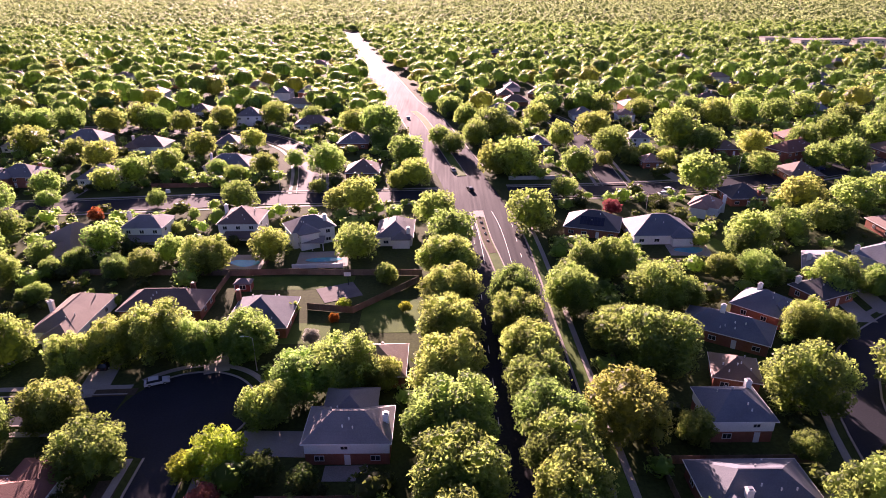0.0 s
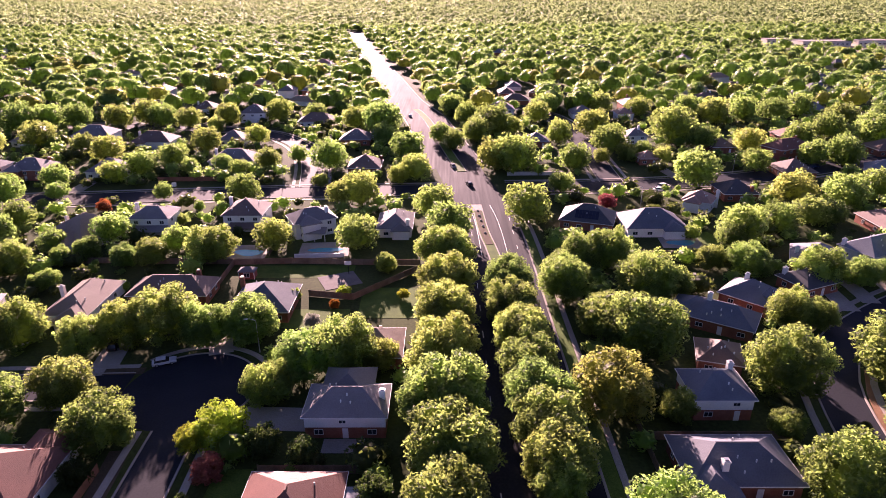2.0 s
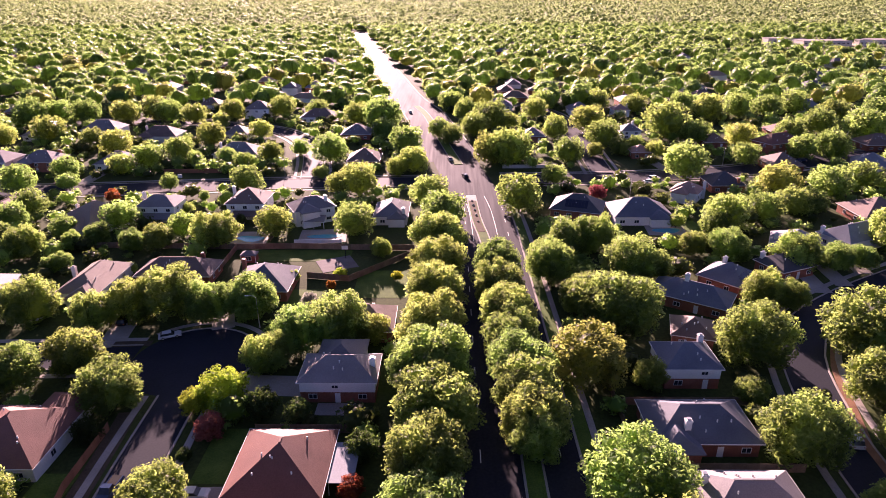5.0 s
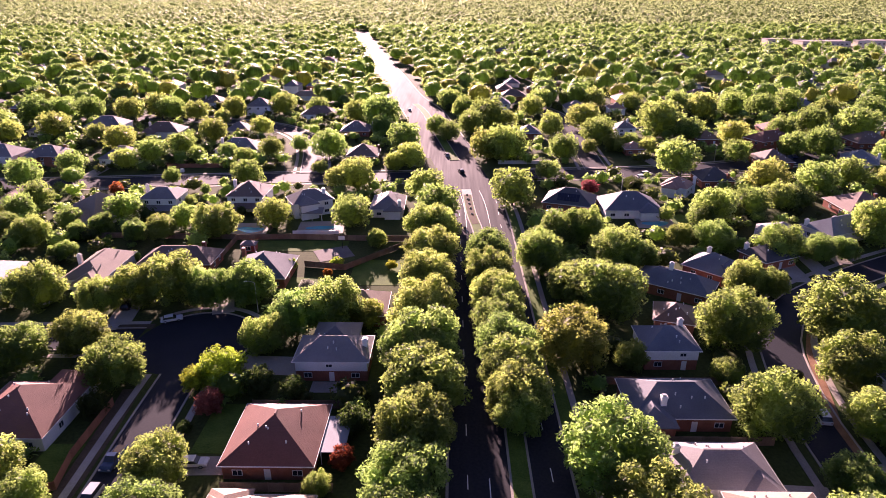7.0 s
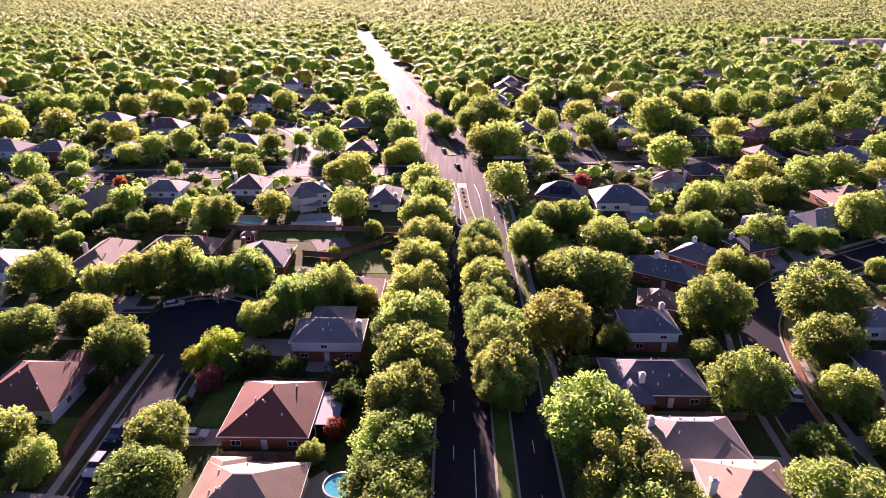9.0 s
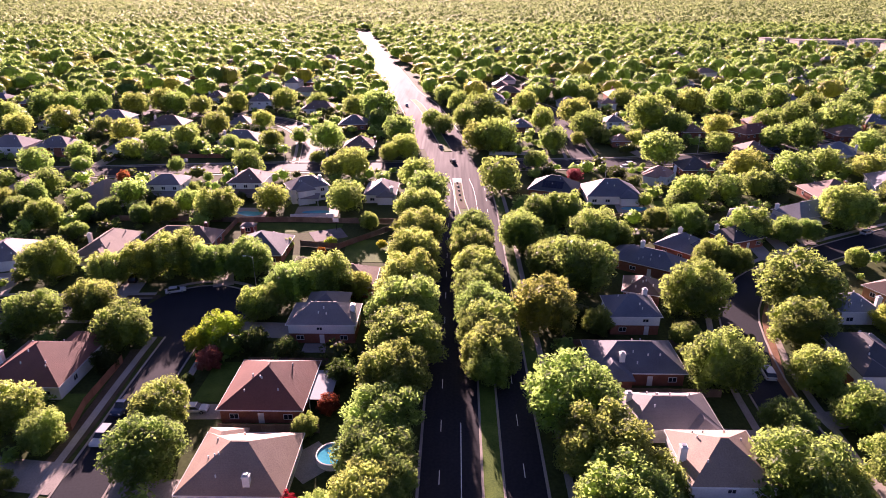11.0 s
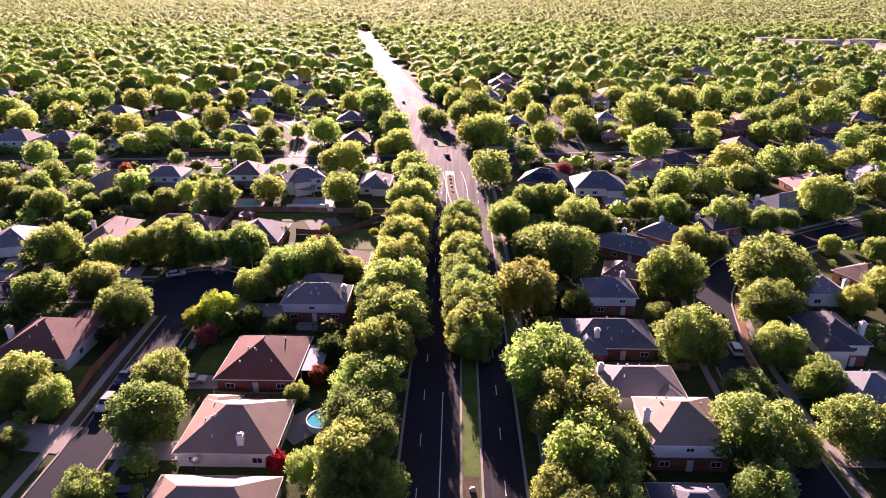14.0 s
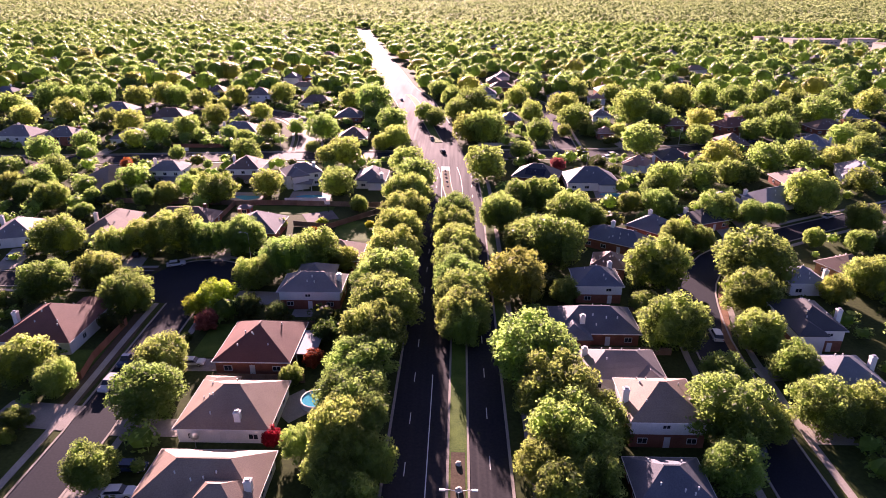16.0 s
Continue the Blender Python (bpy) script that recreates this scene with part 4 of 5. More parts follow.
# ---- unseen trees added past the view's edges, to close the place and shade it ----
for x in np.arange(-420, 421, 13.0):
    for y in np.arange(-60, 430, 13.0):
        px, py = x + dice.uniform(-4, 4), y + dice.uniform(-4, 4)
        side = abs(px) - (0.74 * max(py, 0) + 45)
        if side < 0 or not clear_of_road(px, py, 20):
            continue
        if abs(px - 49.8) < 9 or abs(px + 62) < 9 or (px < 0 and 240 < py < 275) or (px > 0 and 0.36 * px + 235 < py < 0.36 * px + 270 and px > 130):
            continue
        if any(abs(px - hx) < 12 and abs(py - hy) < 12 for hx, hy in HOUSE_SPOTS):
            continue
        if dice.rand() < 0.55:
            rim.append((px, py, dice.uniform(4, 6.5), 4.6))
canopy("woodland", [q for i, q in enumerate(near_far) if i % 7], LEAVES["leaf"], 420, 0.078, "green leafy tree canopy of the far suburb")
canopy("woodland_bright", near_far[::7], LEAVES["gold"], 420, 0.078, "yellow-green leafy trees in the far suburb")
canopy("woodland_middle", middle_far, LEAVES["leaf"], 110, 0.13, "green tree canopy beyond the last visible houses")
canopy("woodland_horizon", far, LEAVES["far"], 40, 0.21, "green woods reaching to the horizon, with haze painted into the leaf colour")
canopy("woodland_rim", rim, LEAVES["leaf"], 90, 0.16, "unseen green leafy trees added round the neighbouring lots")
for hx, hy in FAR_HOUSES:
    house(round(hx, 1), round(hy, 1), float(dice.choice((0, 0, 90, 12, -15))), dice.uniform(13, 19), dice.uniform(10, 13), float(dice.choice((3, 3, 5.2))), str(dice.choice(("grey", "brown", "tan", "slate"))), str(dice.choice(("white", "brick", "white"))), (3.0, 1.0) if dice.rand() < 0.5 else None, near=False)

# ---- shrubs in the gardens ----
STREETS = [((-62, -40), (-63.5, 128)), ((-70, 142), (-200, 136)), ((-330, 250), (-19, 268)), ((7, 271), (105, 283)), ((105, 283), (230, 330)), ((50, -40), (51, 98)), ((51, 98), (60, 144)), ((60, 144), (100, 178)), ((100, 178), (230, 240)), ((-69, 272), (-82, 328)), ((-82, 328), (-116, 371)), ((-116, 371), (-230, 392)), ((49, 278), (51, 383)), ((51, 383), (30, 450))]


def street_gap(x, y):
    best = 1e9
    for (ax, ay), (bx, by) in STREETS:
        t = max(0, min(1, ((x - ax) * (bx - ax) + (y - ay) * (by - ay)) / ((bx - ax) ** 2 + (by - ay) ** 2)))
        best = min(best, math.hypot(x - ax - t * (bx - ax), y - ay - t * (by - ay)))
    return best


OPEN = [(-79, -18, 155, 216), (-80, -52, 126, 162), (44, 66, 205, 222), (-50, -40, 126, 136), (-34, -22, 84, 98), (-57, -46, 98, 106)]
shrubs, dark_shrubs = [], []
for y in np.arange(52, 430, 5.6):
    for x in np.arange(-0.72 * y - 40, 0.72 * y + 40, 5.6):
        px, py = x + dice.uniform(-2.4, 2.4), y + dice.uniform(-2.4, 2.4)
        if street_gap(px, py) < 10.5 or not clear_of_road(px, py, 15.5):
            continue
        if any(math.hypot(px - a, py - b) < (r * 0.7 + 1.0) for a, b, r in PLANTED):
            continue
        if any(abs(px - hx) < 9.8 and abs(py - hy) < 9.2 for hx, hy in HOUSE_SPOTS):
            continue
        if any(a < px < b and c < py < d for a, b, c, d in OPEN):
            continue
        if dice.rand() < 0.28:
            continue
        r = dice.uniform(2.4, 4.2) if dice.rand() < (0.6 if py > 270 else 0.42) else dice.uniform(1.2, 2.3)
        (dark_shrubs if dice.rand() < 0.4 else shrubs).append((px, py, r, 0.62 * r + 0.2))
canopy("shrubbery", shrubs, LEAVES["leaf"], 130, 0.16, "green garden shrubs and hedges between the houses")
canopy("shrubbery_dark", dark_shrubs, LEAVES["dark"], 130, 0.16, "dark green garden shrubs and hedges between the houses")


# ---- road markings ----
boulevard = bpy.data.objects["road_boulevard"]
dash = block("lane_dash", (-0.07, 0.07, 0, 3.05, 0.034, 0.038), PAINT, boulevard)
for x, y0, n in ((-8.75, 37.2, 17), (4.35, 38.9, 17)):
    for i in range(n):
        o = dash if (x < 0 and i == 0) else new("lane_dash", dash.data)
        o.parent, o.location = boulevard, (x, y0 + 12.19 * i, 0)
block("lane_line", (-5.46, -5.30, -100, 100.5, 0.034, 0.038), PAINT, boulevard)
strip("turn_lane_line", [q for q in MAIN if 205 < q.y < 252], 3.2, 3.36, 0.02, 0.037, PAINT, "worn white turning-lane line on the boulevard", "road marking", boulevard)
strip("turn_lane_line", [q for q in MAIN if 205 < q.y < 252], -4.4, -4.25, 0.02, 0.037, PAINT, "worn white turning-lane line on the boulevard", "road marking", boulevard)
bm = bmesh.new()
ribbon(bm, [q for q in NEAR if 211 < q.y < 246], -1.1, 1.1, 0.15, 0.26)
tagged(part("flower_bed", bm, SOIL), "mulched flower bed with stones in the median", "flower bed")
bm = bmesh.new()
ribbon(bm, [Vector((-0.6, 62)), Vector((-0.6, 79))], -1.1, 1.1, 0.1, 0.24)
tagged(part("flower_bed", bm, SOIL), "dark mulched bed in the grassy median", "flower bed")


def boulder(x, y, z, s, seed):
    bm = bmesh.new()
    bmesh.ops.create_icosphere(bm, subdivisions=3, radius=s)
    for v in bm.verts:
        v.co *= 1 + 0.3 * noise.noise(v.co * 1.6 / s + Vector((seed, 0, 0)))
        v.co.z = v.co.z * 0.7 + s * 0.35
    o = part("boulder", bm, ROCK)
    o.location = (x, y, z)
    tagged(o, "pale rounded limestone boulder in the mulched median bed", "rock", "median boulders")


for i, (x, y, s) in enumerate(((-0.5, 76.3, 0.5), (-0.5, 70.8, 0.55), (-4.6, 222, 0.4), (-5.0, 228, 0.45), (-5.3, 233, 0.4), (-5.6, 238, 0.5), (-5.9, 243, 0.4))):
    boulder(x, y, 0.22, s, i)


# ---- driveways, patios ----
def pad(name, a, b, width, label, mat=None, z=0.075):
    line = [Vector(a), (Vector(a) + Vector(b)) / 2, Vector(b)]
    bm = bmesh.new()
    ribbon(bm, line, -width / 2, width / 2, -0.1, z)
    bmesh.ops.recalc_face_normals(bm, faces=bm.faces)
    return tagged(part(name, bm, mat or CONCRETE), label, name, kind="structure")


for a, b, w in (((-118.5, 145.5), (-123, 160), 6), ((-86.4, 144.8), (-89, 162), 5.5), ((-64.6, 152.8), (-69, 166), 5), ((-65.9, 86), (-80, 87.5), 6.5), ((-58.0, 102.5), (-46.5, 102.8), 4.2),
                ((-53.8, 131.5), (-41.5, 131), 6.5), ((48.0, 116), (37, 119), 5), ((79.5, 171), (80.5, 184), 4.5), ((87, 175), (88, 188), 4.5), ((96.5, 182.5), (97.5, 196), 4.5), ((-158.5, 265), (-159, 287), 6),
                ((77, 284), (73.5, 305), 5), ((-58, 84), (-46.5, 84), 4.5), ((-58, 68), (-46, 68), 5), ((56, 85), (64, 85), 5), ((56.5, 102), (63.5, 103), 4.5), ((66, 262), (66, 270), 7), ((45.5, 97), (31, 98), 4.5)):
    pad("driveway", a, b, w, "pale concrete driveway beside a house")
pad("patio", (-31.5, 88), (-26.5, 93), 6.5, "pale stone garden patio beside the round pool")
pad("patio", (-60, 209), (-45.5, 210), 11, "pale concrete pool deck behind a house")
pad("patio", (-80, 208), (-69, 208), 10, "pale concrete pool deck behind a house")
pad("patio", (48, 214.5), (60, 213.5), 8.5, "pale concrete pool deck behind a house")
pad("patio", (-38, 124), (-31, 124), 3.5, "concrete patio slab behind the house")
pad("pool_wall", (-60.3, 203.2), (-46.2, 203.9), 0.35, "low white rendered wall of a raised pool deck", TRIM, 1.25)
pad("court", (-49.5, 186.3), (-40.5, 190.5), 8.5, "weathered grey concrete basketball court", COURT)
for a, b, w in (((-72, 194), (-42, 194), 8), ((-38, 176), (-18, 176), 16), ((-56, 168), (-40, 168), 9), ((62, 222), (66, 208), 7), ((-54, 112), (-48, 112), 13), ((-72, 100), (-78, 100), 15)):
    pad("lawn", a, b, w, "green mown back-garden lawn", LAWN, 0.05)
strip("verge_east", smooth_line([(54.9, 104), (55.8, 115), (59.4, 126), (63.6, 138), (68, 146)]), -0.9, 0.9, -0.1, 0.08, MULCH, "brown mulched verge along the street kerb", "verge")
strip("verge_west", smooth_line([(-68.5, 86), (-68.9, 100), (-70.2, 116), (-71, 123)]), -2.4, 1.0, -0.1, 0.06, SOIL, "bare dry earth verge beside the pavement", "verge")
pad("mulch_bed", (-78, 146.5), (-86, 146), 2.2, "reddish mulch bed beside the driveway", SOIL, 0.09)


# ---- pools ----
def pool(x, y, rx, ry, label, wobble=0.0, turn=0.0, rim=0.35):
    ob = tagged(new("swimming_pool"), label, "pool")
    ob.matrix_world = pose(x, y, 0.08, 0, 0, turn)
    for name, grow, z, mat in (("coping", rim, 0.02, CONCRETE), ("water", 0, 0.04, WATER)):
        bm = bmesh.new()
        ring = []
        for i in range(40):
            a = 2 * math.pi * i / 40
            k = 1 + wobble * math.cos(2 * a + 0.6) + wobble * 0.8 * math.sin(a * 3)
            ring.append(bm.verts.new(((rx * k + grow) * math.cos(a), (ry * k + grow) * math.sin(a), z)))
        f = bm.faces.new(ring)
        down = bmesh.ops.extrude_face_region(bm, geom=[f])
        bmesh.ops.translate(bm, verts=[v for v in down["geom"] if isinstance(v, bmesh.types.BMVert)], vec=(0, 0, -0.06))
        bmesh.ops.recalc_face_normals(bm, faces=bm.faces)
        part(name, bm, mat, ob, "pale concrete rim" if name == "coping" else "turquoise water")
    return ob


pool(-74.5, 207, 3.6, 2.6, "kidney-shaped turquoise pool in a pale deck", 0.16)
pool(-52.5, 209, 5.2, 1.5, "long narrow turquoise pool in a pale deck", 0.0, 4)
pool(54.3, 214, 3.8, 2.3, "kidney-shaped turquoise pool beside a lawn", 0.16, 10)
ROUND = tagged(new("round_pool"), "round above-ground blue pool beside a stone patio", "pool")
ROUND.location = (-25.6, 91.2, 0)
bm = bmesh.new()
for r0, z0, r1, z1 in ((2.7, 0, 2.7, 1.15), (2.7, 1.15, 2.5, 1.18), (2.5, 1.18, 2.5, 0.8)):
    lo = [bm.verts.new((r0 * math.cos(a), r0 * math.sin(a), z0)) for a in np.linspace(0, 2 * math.pi, 36, endpoint=False)]
    hi = [bm.verts.new((r1 * math.cos(a), r1 * math.sin(a), z1)) for a in np.linspace(0, 2 * math.pi, 36, endpoint=False)]
    for i in range(36):
        bm.faces.new((lo[i], lo[(i + 1) % 36], hi[(i + 1) % 36], hi[i]))
part("pool_wall", bm, TRIM, ROUND, "white pool wall")
bm = bmesh.new()
bmesh.ops.create_circle(bm, cap_ends=True, segments=36, radius=2.52)
bmesh.ops.translate(bm, verts=bm.verts, vec=(0, 0, 1.0))
part("water", bm, WATER, ROUND, "turquoise water")


# ---- fences, shed, wall ----
def fence(points, height=1.8, label="weathered wooden board fence between gardens", mat=WOOD):
    ob = tagged(new("fence"), label, "fence", "garden fences")
    ob.location = (*points[0], 0)
    base = Vector(points[0])
    for a, b in zip(points, points[1:]):
        a, b = Vector(a), Vector(b)
        n = max(1, int((b - a).length / 2.4))
        ang = math.atan2(b.y - a.y, b.x - a.x)
        for i in range(n):
            p, q = a + (b - a) * i / n, a + (b - a) * (i + 1) / n
            L = (q - p).length
            post = block("post", (-0.06, 0.06, -0.06, 0.06, 0, height + 0.08), mat, ob)
            post.location, post.rotation_euler = (*(p - base), 0), (0, 0, ang)
            bm = bmesh.new()
            k = int(L / 0.3)
            front, back = [], []
            for j in range(k):
                out, dz = (j % 2) * 0.03, house_dice.uniform(-0.03, 0.03)
                for e in (j * L / k, (j + 1) * L / k):
                    front.append((bm.verts.new((e, -0.02 - out, 0.05)), bm.verts.new((e, -0.02 - out, height + dz))))
                    back.append((bm.verts.new((e, 0.02, 0.05)), bm.verts.new((e, 0.02, height + dz))))
            for m in range(len(front) - 1):
                bm.faces.new((front[m][0], front[m + 1][0], front[m + 1][1], front[m][1]))
                bm.faces.new((back[m + 1][0], back[m][0], back[m][1], back[m + 1][1]))
                bm.faces.new((front[m][1], front[m + 1][1], back[m + 1][1], back[m][1]))
            for m in (0, -1):
                bm.faces.new((front[m][0], front[m][1], back[m][1], back[m][0]))
            panel = part("fence_panel", bm, mat, ob)
            panel.location, panel.rotation_euler = (*(p - base), 0), (0, 0, ang)
    return ob


fence([(-76, 198.6), (-60, 199.4), (-40, 198.4), (-24, 198)])
fence([(-51.3, 179.3), (-40, 177.2), (-24.7, 194)])
fence([(-76, 185), (-76, 198.4)])
fence([(-16.5, 60), (-16.5, 110), (-17, 150), (-17.5, 176)])
fence([(-47, 117.5), (-30, 117.5)])
fence([(-46, 97.3), (-29, 97.3)])
fence([(16.5, 60), (16.5, 100), (16.5, 140), (17, 165)])
fence([(18, 125.5), (42, 125.5)])
fence([(18, 108.5), (42, 108.5)])
fence([(-100, 199.5), (-76, 199)])
fence([(-150, 199), (-104, 200)])
fence([(-72.7, 118), (-72.4, 104), (-71, 97.3), (-75.5, 95.0)], 1.7, "reddish cedar board fence beside the street verge", CEDAR)
fence([(-132, 280), (-108, 280.5)], 1.8, "reddish cedar board fence beside the cross street", CEDAR)
fence([(-90, 205), (-90, 219)])
fence([(-68, 205), (-68, 219)])
fence([(30, 205), (66, 203)])
pad("brick_wall", (8.5, 287.5), (31, 288), 0.4, "low beige brick garden wall beside the street", ROCK, 1.5)

SHED = tagged(new("shed"), "small red wooden garden shed with white trim", "shed")
SHED.location = (-69.8, 190.6, 0)
block("wall", (-2.0, 2.0, -1.4, 1.4, 0, 2.2), SHEDRED, SHED)
bm = bmesh.new()
hip(bm, -2.25, 2.25, -1.65, 1.65, 2.25, 0.9)
part("roof", bm, SHINGLE["grey"], SHED)
window(SHED, 0, -1.42, 1.25, 1.7, 1.3)
for s in (-1, 1):
    block("corner_trim", (s * 2.0 - 0.08, s * 2.0 + 0.08, -1.48, -1.38, 0, 2.15), TRIM, SHED)

DISH = tagged(new("satellite_dish"), "grey satellite dish on a short pole behind the house", "satellite dish")
DISH.location = (-42.4, 79.3, 0)
bm = bmesh.new()
tube(bm, (0, 0, 0), (0, 0, 1.9), 0.05, 0.05, 8)
part("pole", bm, METAL, DISH)
bm = bmesh.new()
rings = [[bm.verts.new((r * math.cos(a), -0.25 + 0.5 * r * r, 2.2 + r * math.sin(a))) for a in np.linspace(0, 2 * math.pi, 20, endpoint=False)] for r in (0.06, 0.3, 0.55, 0.75)]
for lo, hi in zip(rings, rings[1:]):
    for i in range(20):
        bm.faces.new((lo[i], lo[(i + 1) % 20], hi[(i + 1) % 20], hi[i]))
bm.faces.new(rings[0])
part("reflector", bm, METAL, DISH, "grey dished reflector")
bm = bmesh.new()
tube(bm, (0, -0.2, 1.5), (0, -0.75, 2.2), 0.025, 0.025, 6)
part("feed_arm", bm, METAL, DISH)

HOOP = tagged(new("basketball_hoop"), "basketball hoop on a dark post by the court", "hoop")
HOOP.location = (-43.2, 192.5, 0)
block("post", (-0.08, 0.08, -0.08, 0.08, 0, 3.4), RUBBER, HOOP)
block("backboard", (-0.9, 0.9, -0.6, -0.54, 2.9, 4.0), TRIM, HOOP)
block("arm", (-0.05, 0.05, -0.55, 0.0, 3.2, 3.35), RUBBER, HOOP)

# patio cover beside the red-roofed house
COVER = tagged(new("patio_cover"), "grey sheet patio cover on posts beside the house", "canopy")
COVER.location = (-30.2, 107.5, 0)
bm = bmesh.new()
box(bm, -1.9, 2.1, -4.5, 4.5, 2.55, 2.68)
part("cover_roof", bm, SHINGLE["bluegrey"], COVER)
for x in (-1.7, 1.9):
    for y in (-4.2, 4.2):
        block("post", (x - 0.06, x + 0.06, y - 0.06, y + 0.06, 0, 2.55), TRIM, COVER)
# rear verandas
for x, y, w in ((-108.5, 219.3, 10.5), (-80.5, 221.8, 8.5), (-57, 217.5, 7)):
    ver = tagged(new("veranda"), "shingled veranda roof on white posts behind the house", "veranda", "rear verandas")
    ver.location = (x, y, 0)
    bm = bmesh.new()
    v = [bm.verts.new(p) for p in ((-w / 2, -1.8, 2.5), (w / 2, -1.8, 2.5), (w / 2, 1.8, 3.4), (-w / 2, 1.8, 3.4), (-w / 2, -1.8, 2.38), (w / 2, -1.8, 2.38), (w / 2, 1.8, 3.28), (-w / 2, 1.8, 3.28))]
    for f in ((0, 1, 2, 3), (7, 6, 5, 4), (0, 4, 5, 1), (1, 5, 6, 2), (2, 6, 7, 3), (3, 7, 4, 0)):
        bm.faces.new([v[i] for i in f])
    part("veranda_roof", bm, SHINGLE["brown" if x == -80.5 else "grey"], ver)
    for i in range(3):
        px = -w / 2 + 0.3 + i * (w - 0.6) / 2
        block("post", (px - 0.1, px + 0.1, -1.7, -1.5, 0, 2.4), TRIM, ver)


# solar arrays
def solar(x, y, yaw, d, cols, rows, shift=0.0):
    ob = tagged(new("solar_array"), "dark blue solar panels on a shingle roof", "solar panel", "solar arrays")
    ob.matrix_world = pose(x, y, 0, 0, 0, yaw) @ pose(shift, -d / 2 + 1.3, 3.0 + 0.58 * 1.3 + 0.1, 30.1, 0, 0)
    for i in range(cols):
        for j in range(rows):
            p = block("panel", (i * 1.05 - cols * 0.525, i * 1.05 - cols * 0.525 + 1.0, j * 1.7, j * 1.7 + 1.64, 0, 0.06), PANEL, ob)


solar(57.2, 175.4, 45, 12.0, 5, 1, -0.5)
solar(29.4, 230.5, -19, 13.7, 7, 2, 0.0)


# ---- cars ----
def car(x, y, yaw, colour, kind="saloon"):
    words = {"saloon": "parked saloon car", "suv": "parked sport utility car", "pickup": "parked pickup truck with an open bed"}[kind]
    ob = tagged(new("car"), f"{colour} {words}", "car", "parked cars")
    ob.matrix_world = pose(x, y, 0.05, 0, 0, yaw)
    L, W = {"saloon": (4.7, 1.8), "suv": (4.8, 1.9), "pickup": (5.6, 1.95)}[kind]
    hood, top = {"saloon": (0.92, 1.45), "suv": (1.05, 1.75), "pickup": (1.1, 1.85)}[kind]
    prof = [(-L / 2, 0.35), (-L / 2, hood - 0.12), (-L / 2 + 0.15, hood), (L / 2 - 0.5, hood), (L / 2 - 0.05, hood - 0.2), (L / 2, 0.4)]
    bm = bmesh.new()
    rows = []
    for s, inset in ((-1, 0.0), (1, 0.0)):
        rows.append([bm.verts.new((px, s * W / 2 * (1 if pz < hood - 0.05 else 0.94), pz)) for px, pz in prof])
    for i in range(len(prof)):
        j = (i + 1) % len(prof)
        bm.faces.new((rows[0][i], rows[0][j], rows[1][j], rows[1][i]))
    bm.faces.new(rows[0][::-1])
    bm.faces.new(rows[1])
    bmesh.ops.recalc_face_normals(bm, faces=bm.faces)
    body = part("body", bm, CAR[colour], ob)
    c0, c1 = {"saloon": (-L / 2 + 0.45, L / 2 - 1.35), "suv": (-L / 2 + 0.1, L / 2 - 1.3), "pickup": (-0.5, L / 2 - 1.4)}[kind]
    for name, grow, z0, z1, mat in (("cabin_glass", 0.0, hood - 0.02, top - 0.06, GLASS), ("cabin_roof", 0.02, top - 0.07, top, CAR[colour])):
        bm = bmesh.new()
        t0, t1 = 0.0, 1.0
        if name == "cabin_roof":
            box(bm, c0 + 0.38, c1 - 0.62, -W * 0.4, W * 0.4, z0, z1)
        else:
            v = [bm.verts.new(p) for p in ((c0, -W * 0.46, z0), (c1, -W * 0.46, z0), (c1, W * 0.46, z0), (c0, W * 0.46, z0), (c0 + 0.4, -W * 0.39, z1), (c1 - 0.65, -W * 0.39, z1), (c1 - 0.65, W * 0.39, z1), (c0 + 0.4, W * 0.39, z1))]
            for f in ((3, 2, 1, 0), (4, 5, 6, 7), (0, 1, 5, 4), (1, 2, 6, 5), (2, 3, 7, 6), (3, 0, 4, 7)):
                bm.faces.new([v[i] for i in f])
        part(name, bm, mat, ob)
    if kind == "pickup":
        block("bed_floor", (-L / 2 + 0.12, -0.6, -W * 0.4, W * 0.4, hood - 0.01, hood + 0.015), RUBBER, ob, "dark open truck bed")
    for sx in (-1, 1):
        for sy in (-1, 1):
            bm = bmesh.new()
            tube(bm, (sx * L * 0.3, sy * (W / 2 - 0.18), 0.33), (sx * L * 0.3, sy * (W / 2 + 0.02), 0.33), 0.33, 0.33, 14)
            wheel = part("wheel", bm, RUBBER, ob)
            bm = bmesh.new()
            tube(bm, (sx * L * 0.3, sy * (W / 2 + 0.015), 0.33), (sx * L * 0.3, sy * (W / 2 + 0.03), 0.33), 0.2, 0.2, 10)
            part("rim", bm, METAL, wheel)
    for sy in (-1, 1):
        block("headlight", (L / 2 - 0.08, L / 2 + 0.01, sy * W * 0.38 - 0.16, sy * W * 0.38 + 0.16, hood - 0.34, hood - 0.22), TRIM, ob)
        block("tail_light", (-L / 2 - 0.012, -L / 2 + 0.05, sy * W * 0.4 - 0.12, sy * W * 0.4 + 0.12, hood - 0.4, hood - 0.2), SHEDRED, ob)
    return ob


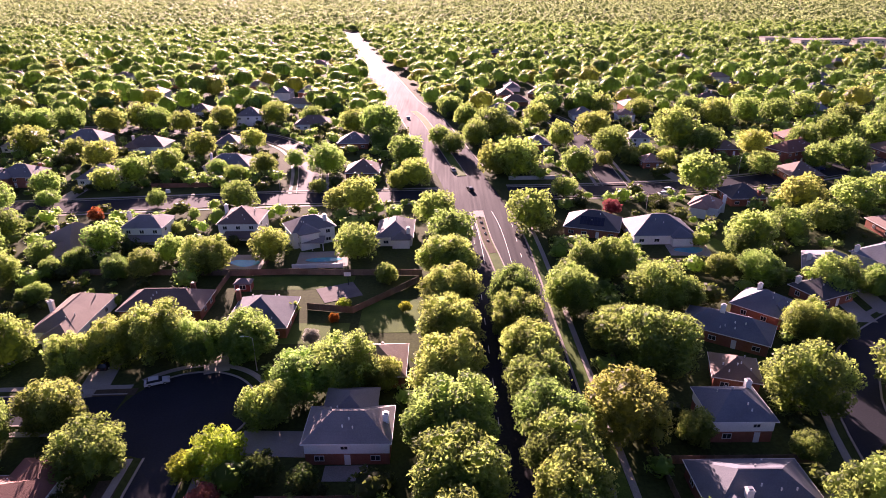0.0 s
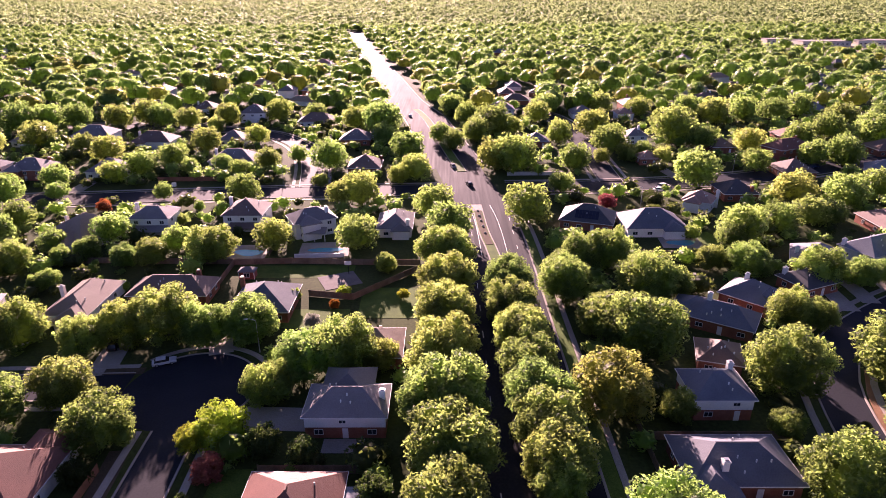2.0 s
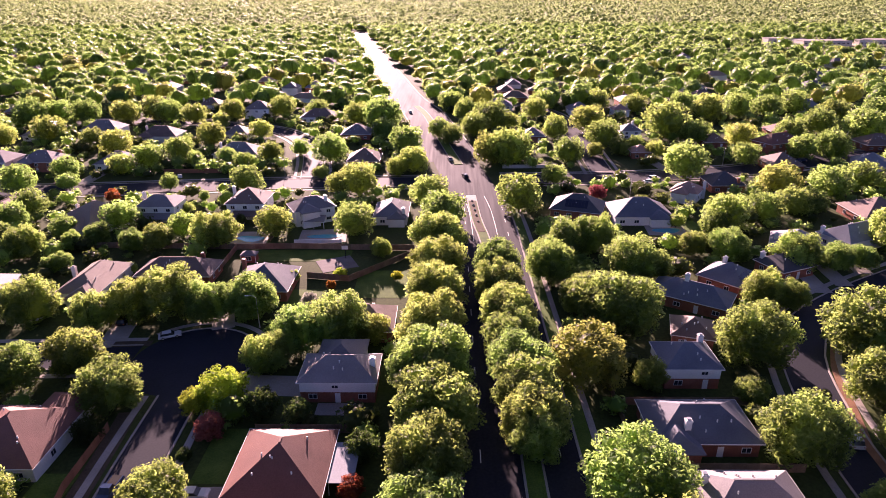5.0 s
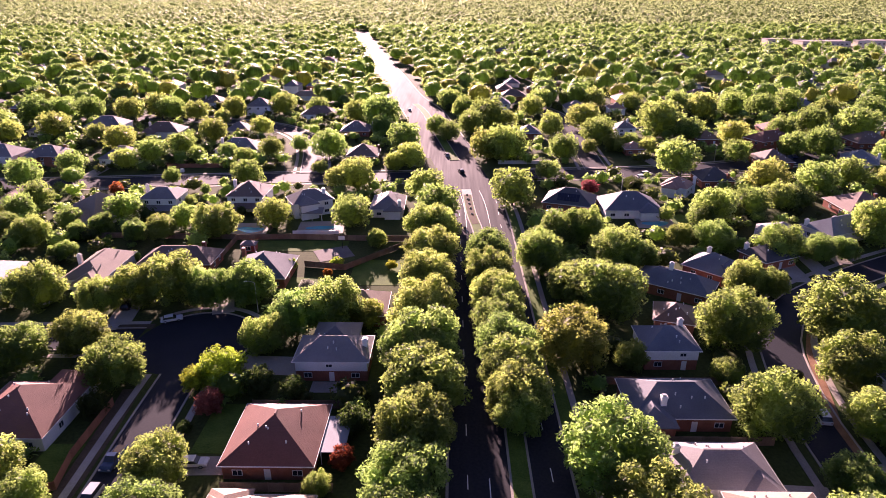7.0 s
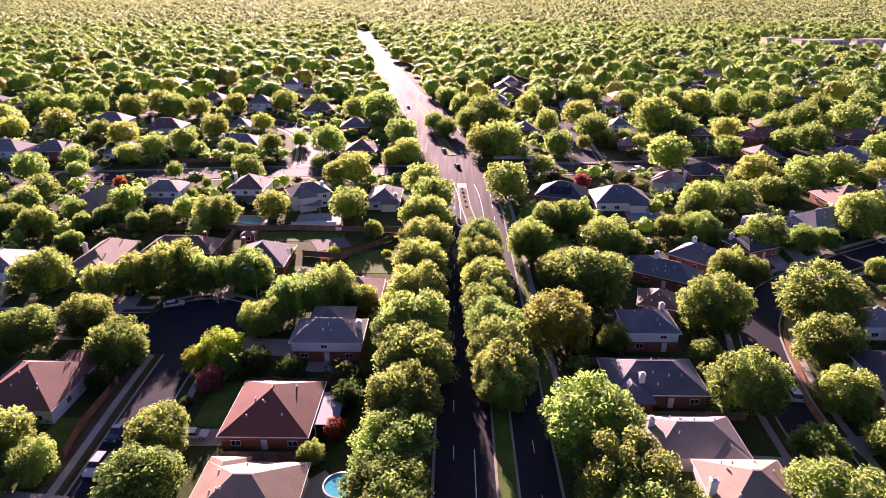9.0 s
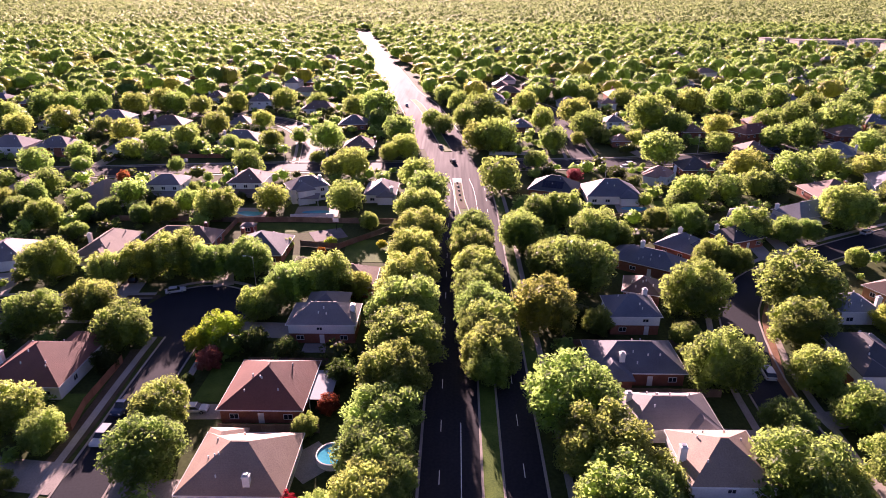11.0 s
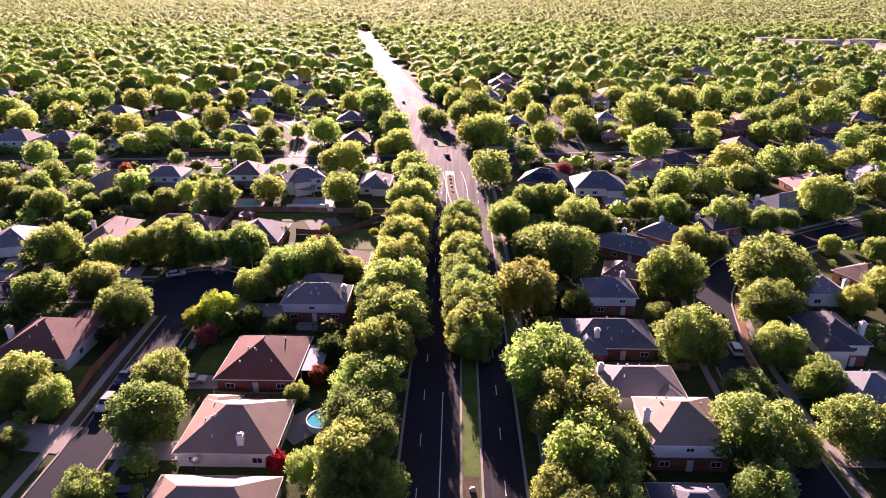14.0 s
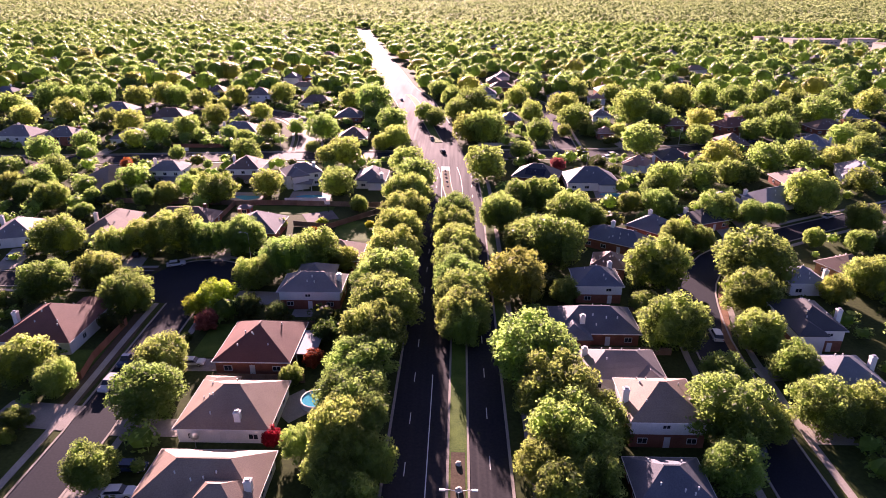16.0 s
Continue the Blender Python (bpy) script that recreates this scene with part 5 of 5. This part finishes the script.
for spec in ((-64.6, 95.2, -92, "silver", "suv"), (-65.2, 103.4, -92, "blue", "pickup"), (-52.2, 102.8, 2, "silver", "saloon"), (-75.0, 149.0, 22, "silver", "saloon"), (-88.2, 155.5, 95, "black", "suv"), (-91.2, 160.2, 92, "white", "saloon"),
             (53.6, 115.8, 84, "silver", "suv"), (-158.2, 278.0, 60, "grey", "saloon"), (64.2, 266, 10, "white", "saloon"), (67.2, 270.3, 20, "white", "suv"), (-7.6, 274, 105, "black", "saloon"), (-49.5, 69.0, 4, "white", "saloon"), (-50.2, 74.2, 0, "blue", "saloon"),
             (46.6, 81, 88, "grey", "suv"), (-13.5, 300, -78, "grey", "saloon"), (-108.5, 158, 95, "white", "saloon"), (-121.5, 153, 98, "silver", "saloon"), (140, 298, 20, "blue", "saloon"), (-38, 415, 100, "white", "saloon"), (235, 400, 90, "grey", "saloon"), (118, 191.5, 28, "silver", "saloon")):
    car(*spec)


# ---- lamps and poles ----
def street_lamp(x, y, turn, height=7.6, arms=1):
    ob = tagged(new("street_lamp"), "pale metal street lamp with a curved arm" if arms == 1 else "pale metal street lamp with two arms on the median", "street lamp", "street lamps")
    ob.matrix_world = pose(x, y, 0, 0, 0, turn)
    bm = bmesh.new()
    tube(bm, (0, 0, 0), (0, 0, height), 0.11, 0.06, 10)
    part("pole", bm, METAL, ob)
    bm = bmesh.new()
    tube(bm, (0, 0, 0), (0, 0, 0.3), 0.22, 0.16, 10)
    part("base", bm, CONCRETE, ob)
    for s in (1, -1)[:arms]:
        bm = bmesh.new()
        pts = [Vector((s * d, 0, height + h)) for d, h in ((0, -0.1), (0.5, 0.25), (1.1, 0.4), (1.8, 0.4))]
        for a, b in zip(pts, pts[1:]):
            tube(bm, a, b, 0.045, 0.045, 6)
        arm = part("arm", bm, METAL, ob)
        bm = bmesh.new()
        box(bm, s * 2.05 - 0.4, s * 2.05 + 0.4, -0.16, 0.16, height + 0.3, height + 0.46)
        head = part("lamp_head", bm, TRIM, arm, "pale lamp housing")
        block("lens", (s * 2.1 - 0.25, s * 2.1 + 0.25, -0.12, 0.12, height + 0.25, height + 0.3), GLASS, arm)


for spec in ((-56.6, 153.5, 180), (-175, 277.5, 60), (121.5, 203, 220), (51, 245.8, 200), (102.5, 291, 250), (-0.6, 61.5, 0, 9.0, 2), (-81, 276.5, 240)):
    street_lamp(*spec)
block("utility_box", (-0.7, 0.7, -0.5, 0.5, 0, 1.4), TRIM).location = (-123, 273.6, 0)
tagged(bpy.data.objects["utility_box"], "white metal utility box on the verge", "utility box")


# ---- school beyond the trees ----
pad("school_yard", (385, 855), (680, 855), 190, "pale dry school yard and car park", DRY, 0.05)
for x, y, w, d, h in ((472, 888, 62, 26, 6), (532, 885, 42, 24, 7), (440, 925, 50, 18, 6), (528, 792, 52, 26, 8), (600, 870, 48, 22, 6)):
    ob = tagged(new("school_building"), "long stone-clad school building with a pale flat roof", "building", "school buildings")
    ob.location = (x, y, 0)
    block("wall", (-w / 2, w / 2, -d / 2, d / 2, -0.1, h), ROCK, ob)
    bm = bmesh.new()
    box(bm, -w / 2 - 0.4, w / 2 + 0.4, -d / 2 - 0.4, d / 2 + 0.4, h, h + 0.6)
    part("roof", bm, CONCRETE, ob, "pale flat roof")
    for i in range(int(w / 6)):
        window(ob, -w / 2 + 3 + i * 6, -d / 2, h * 0.5, 3.0, 1.8)
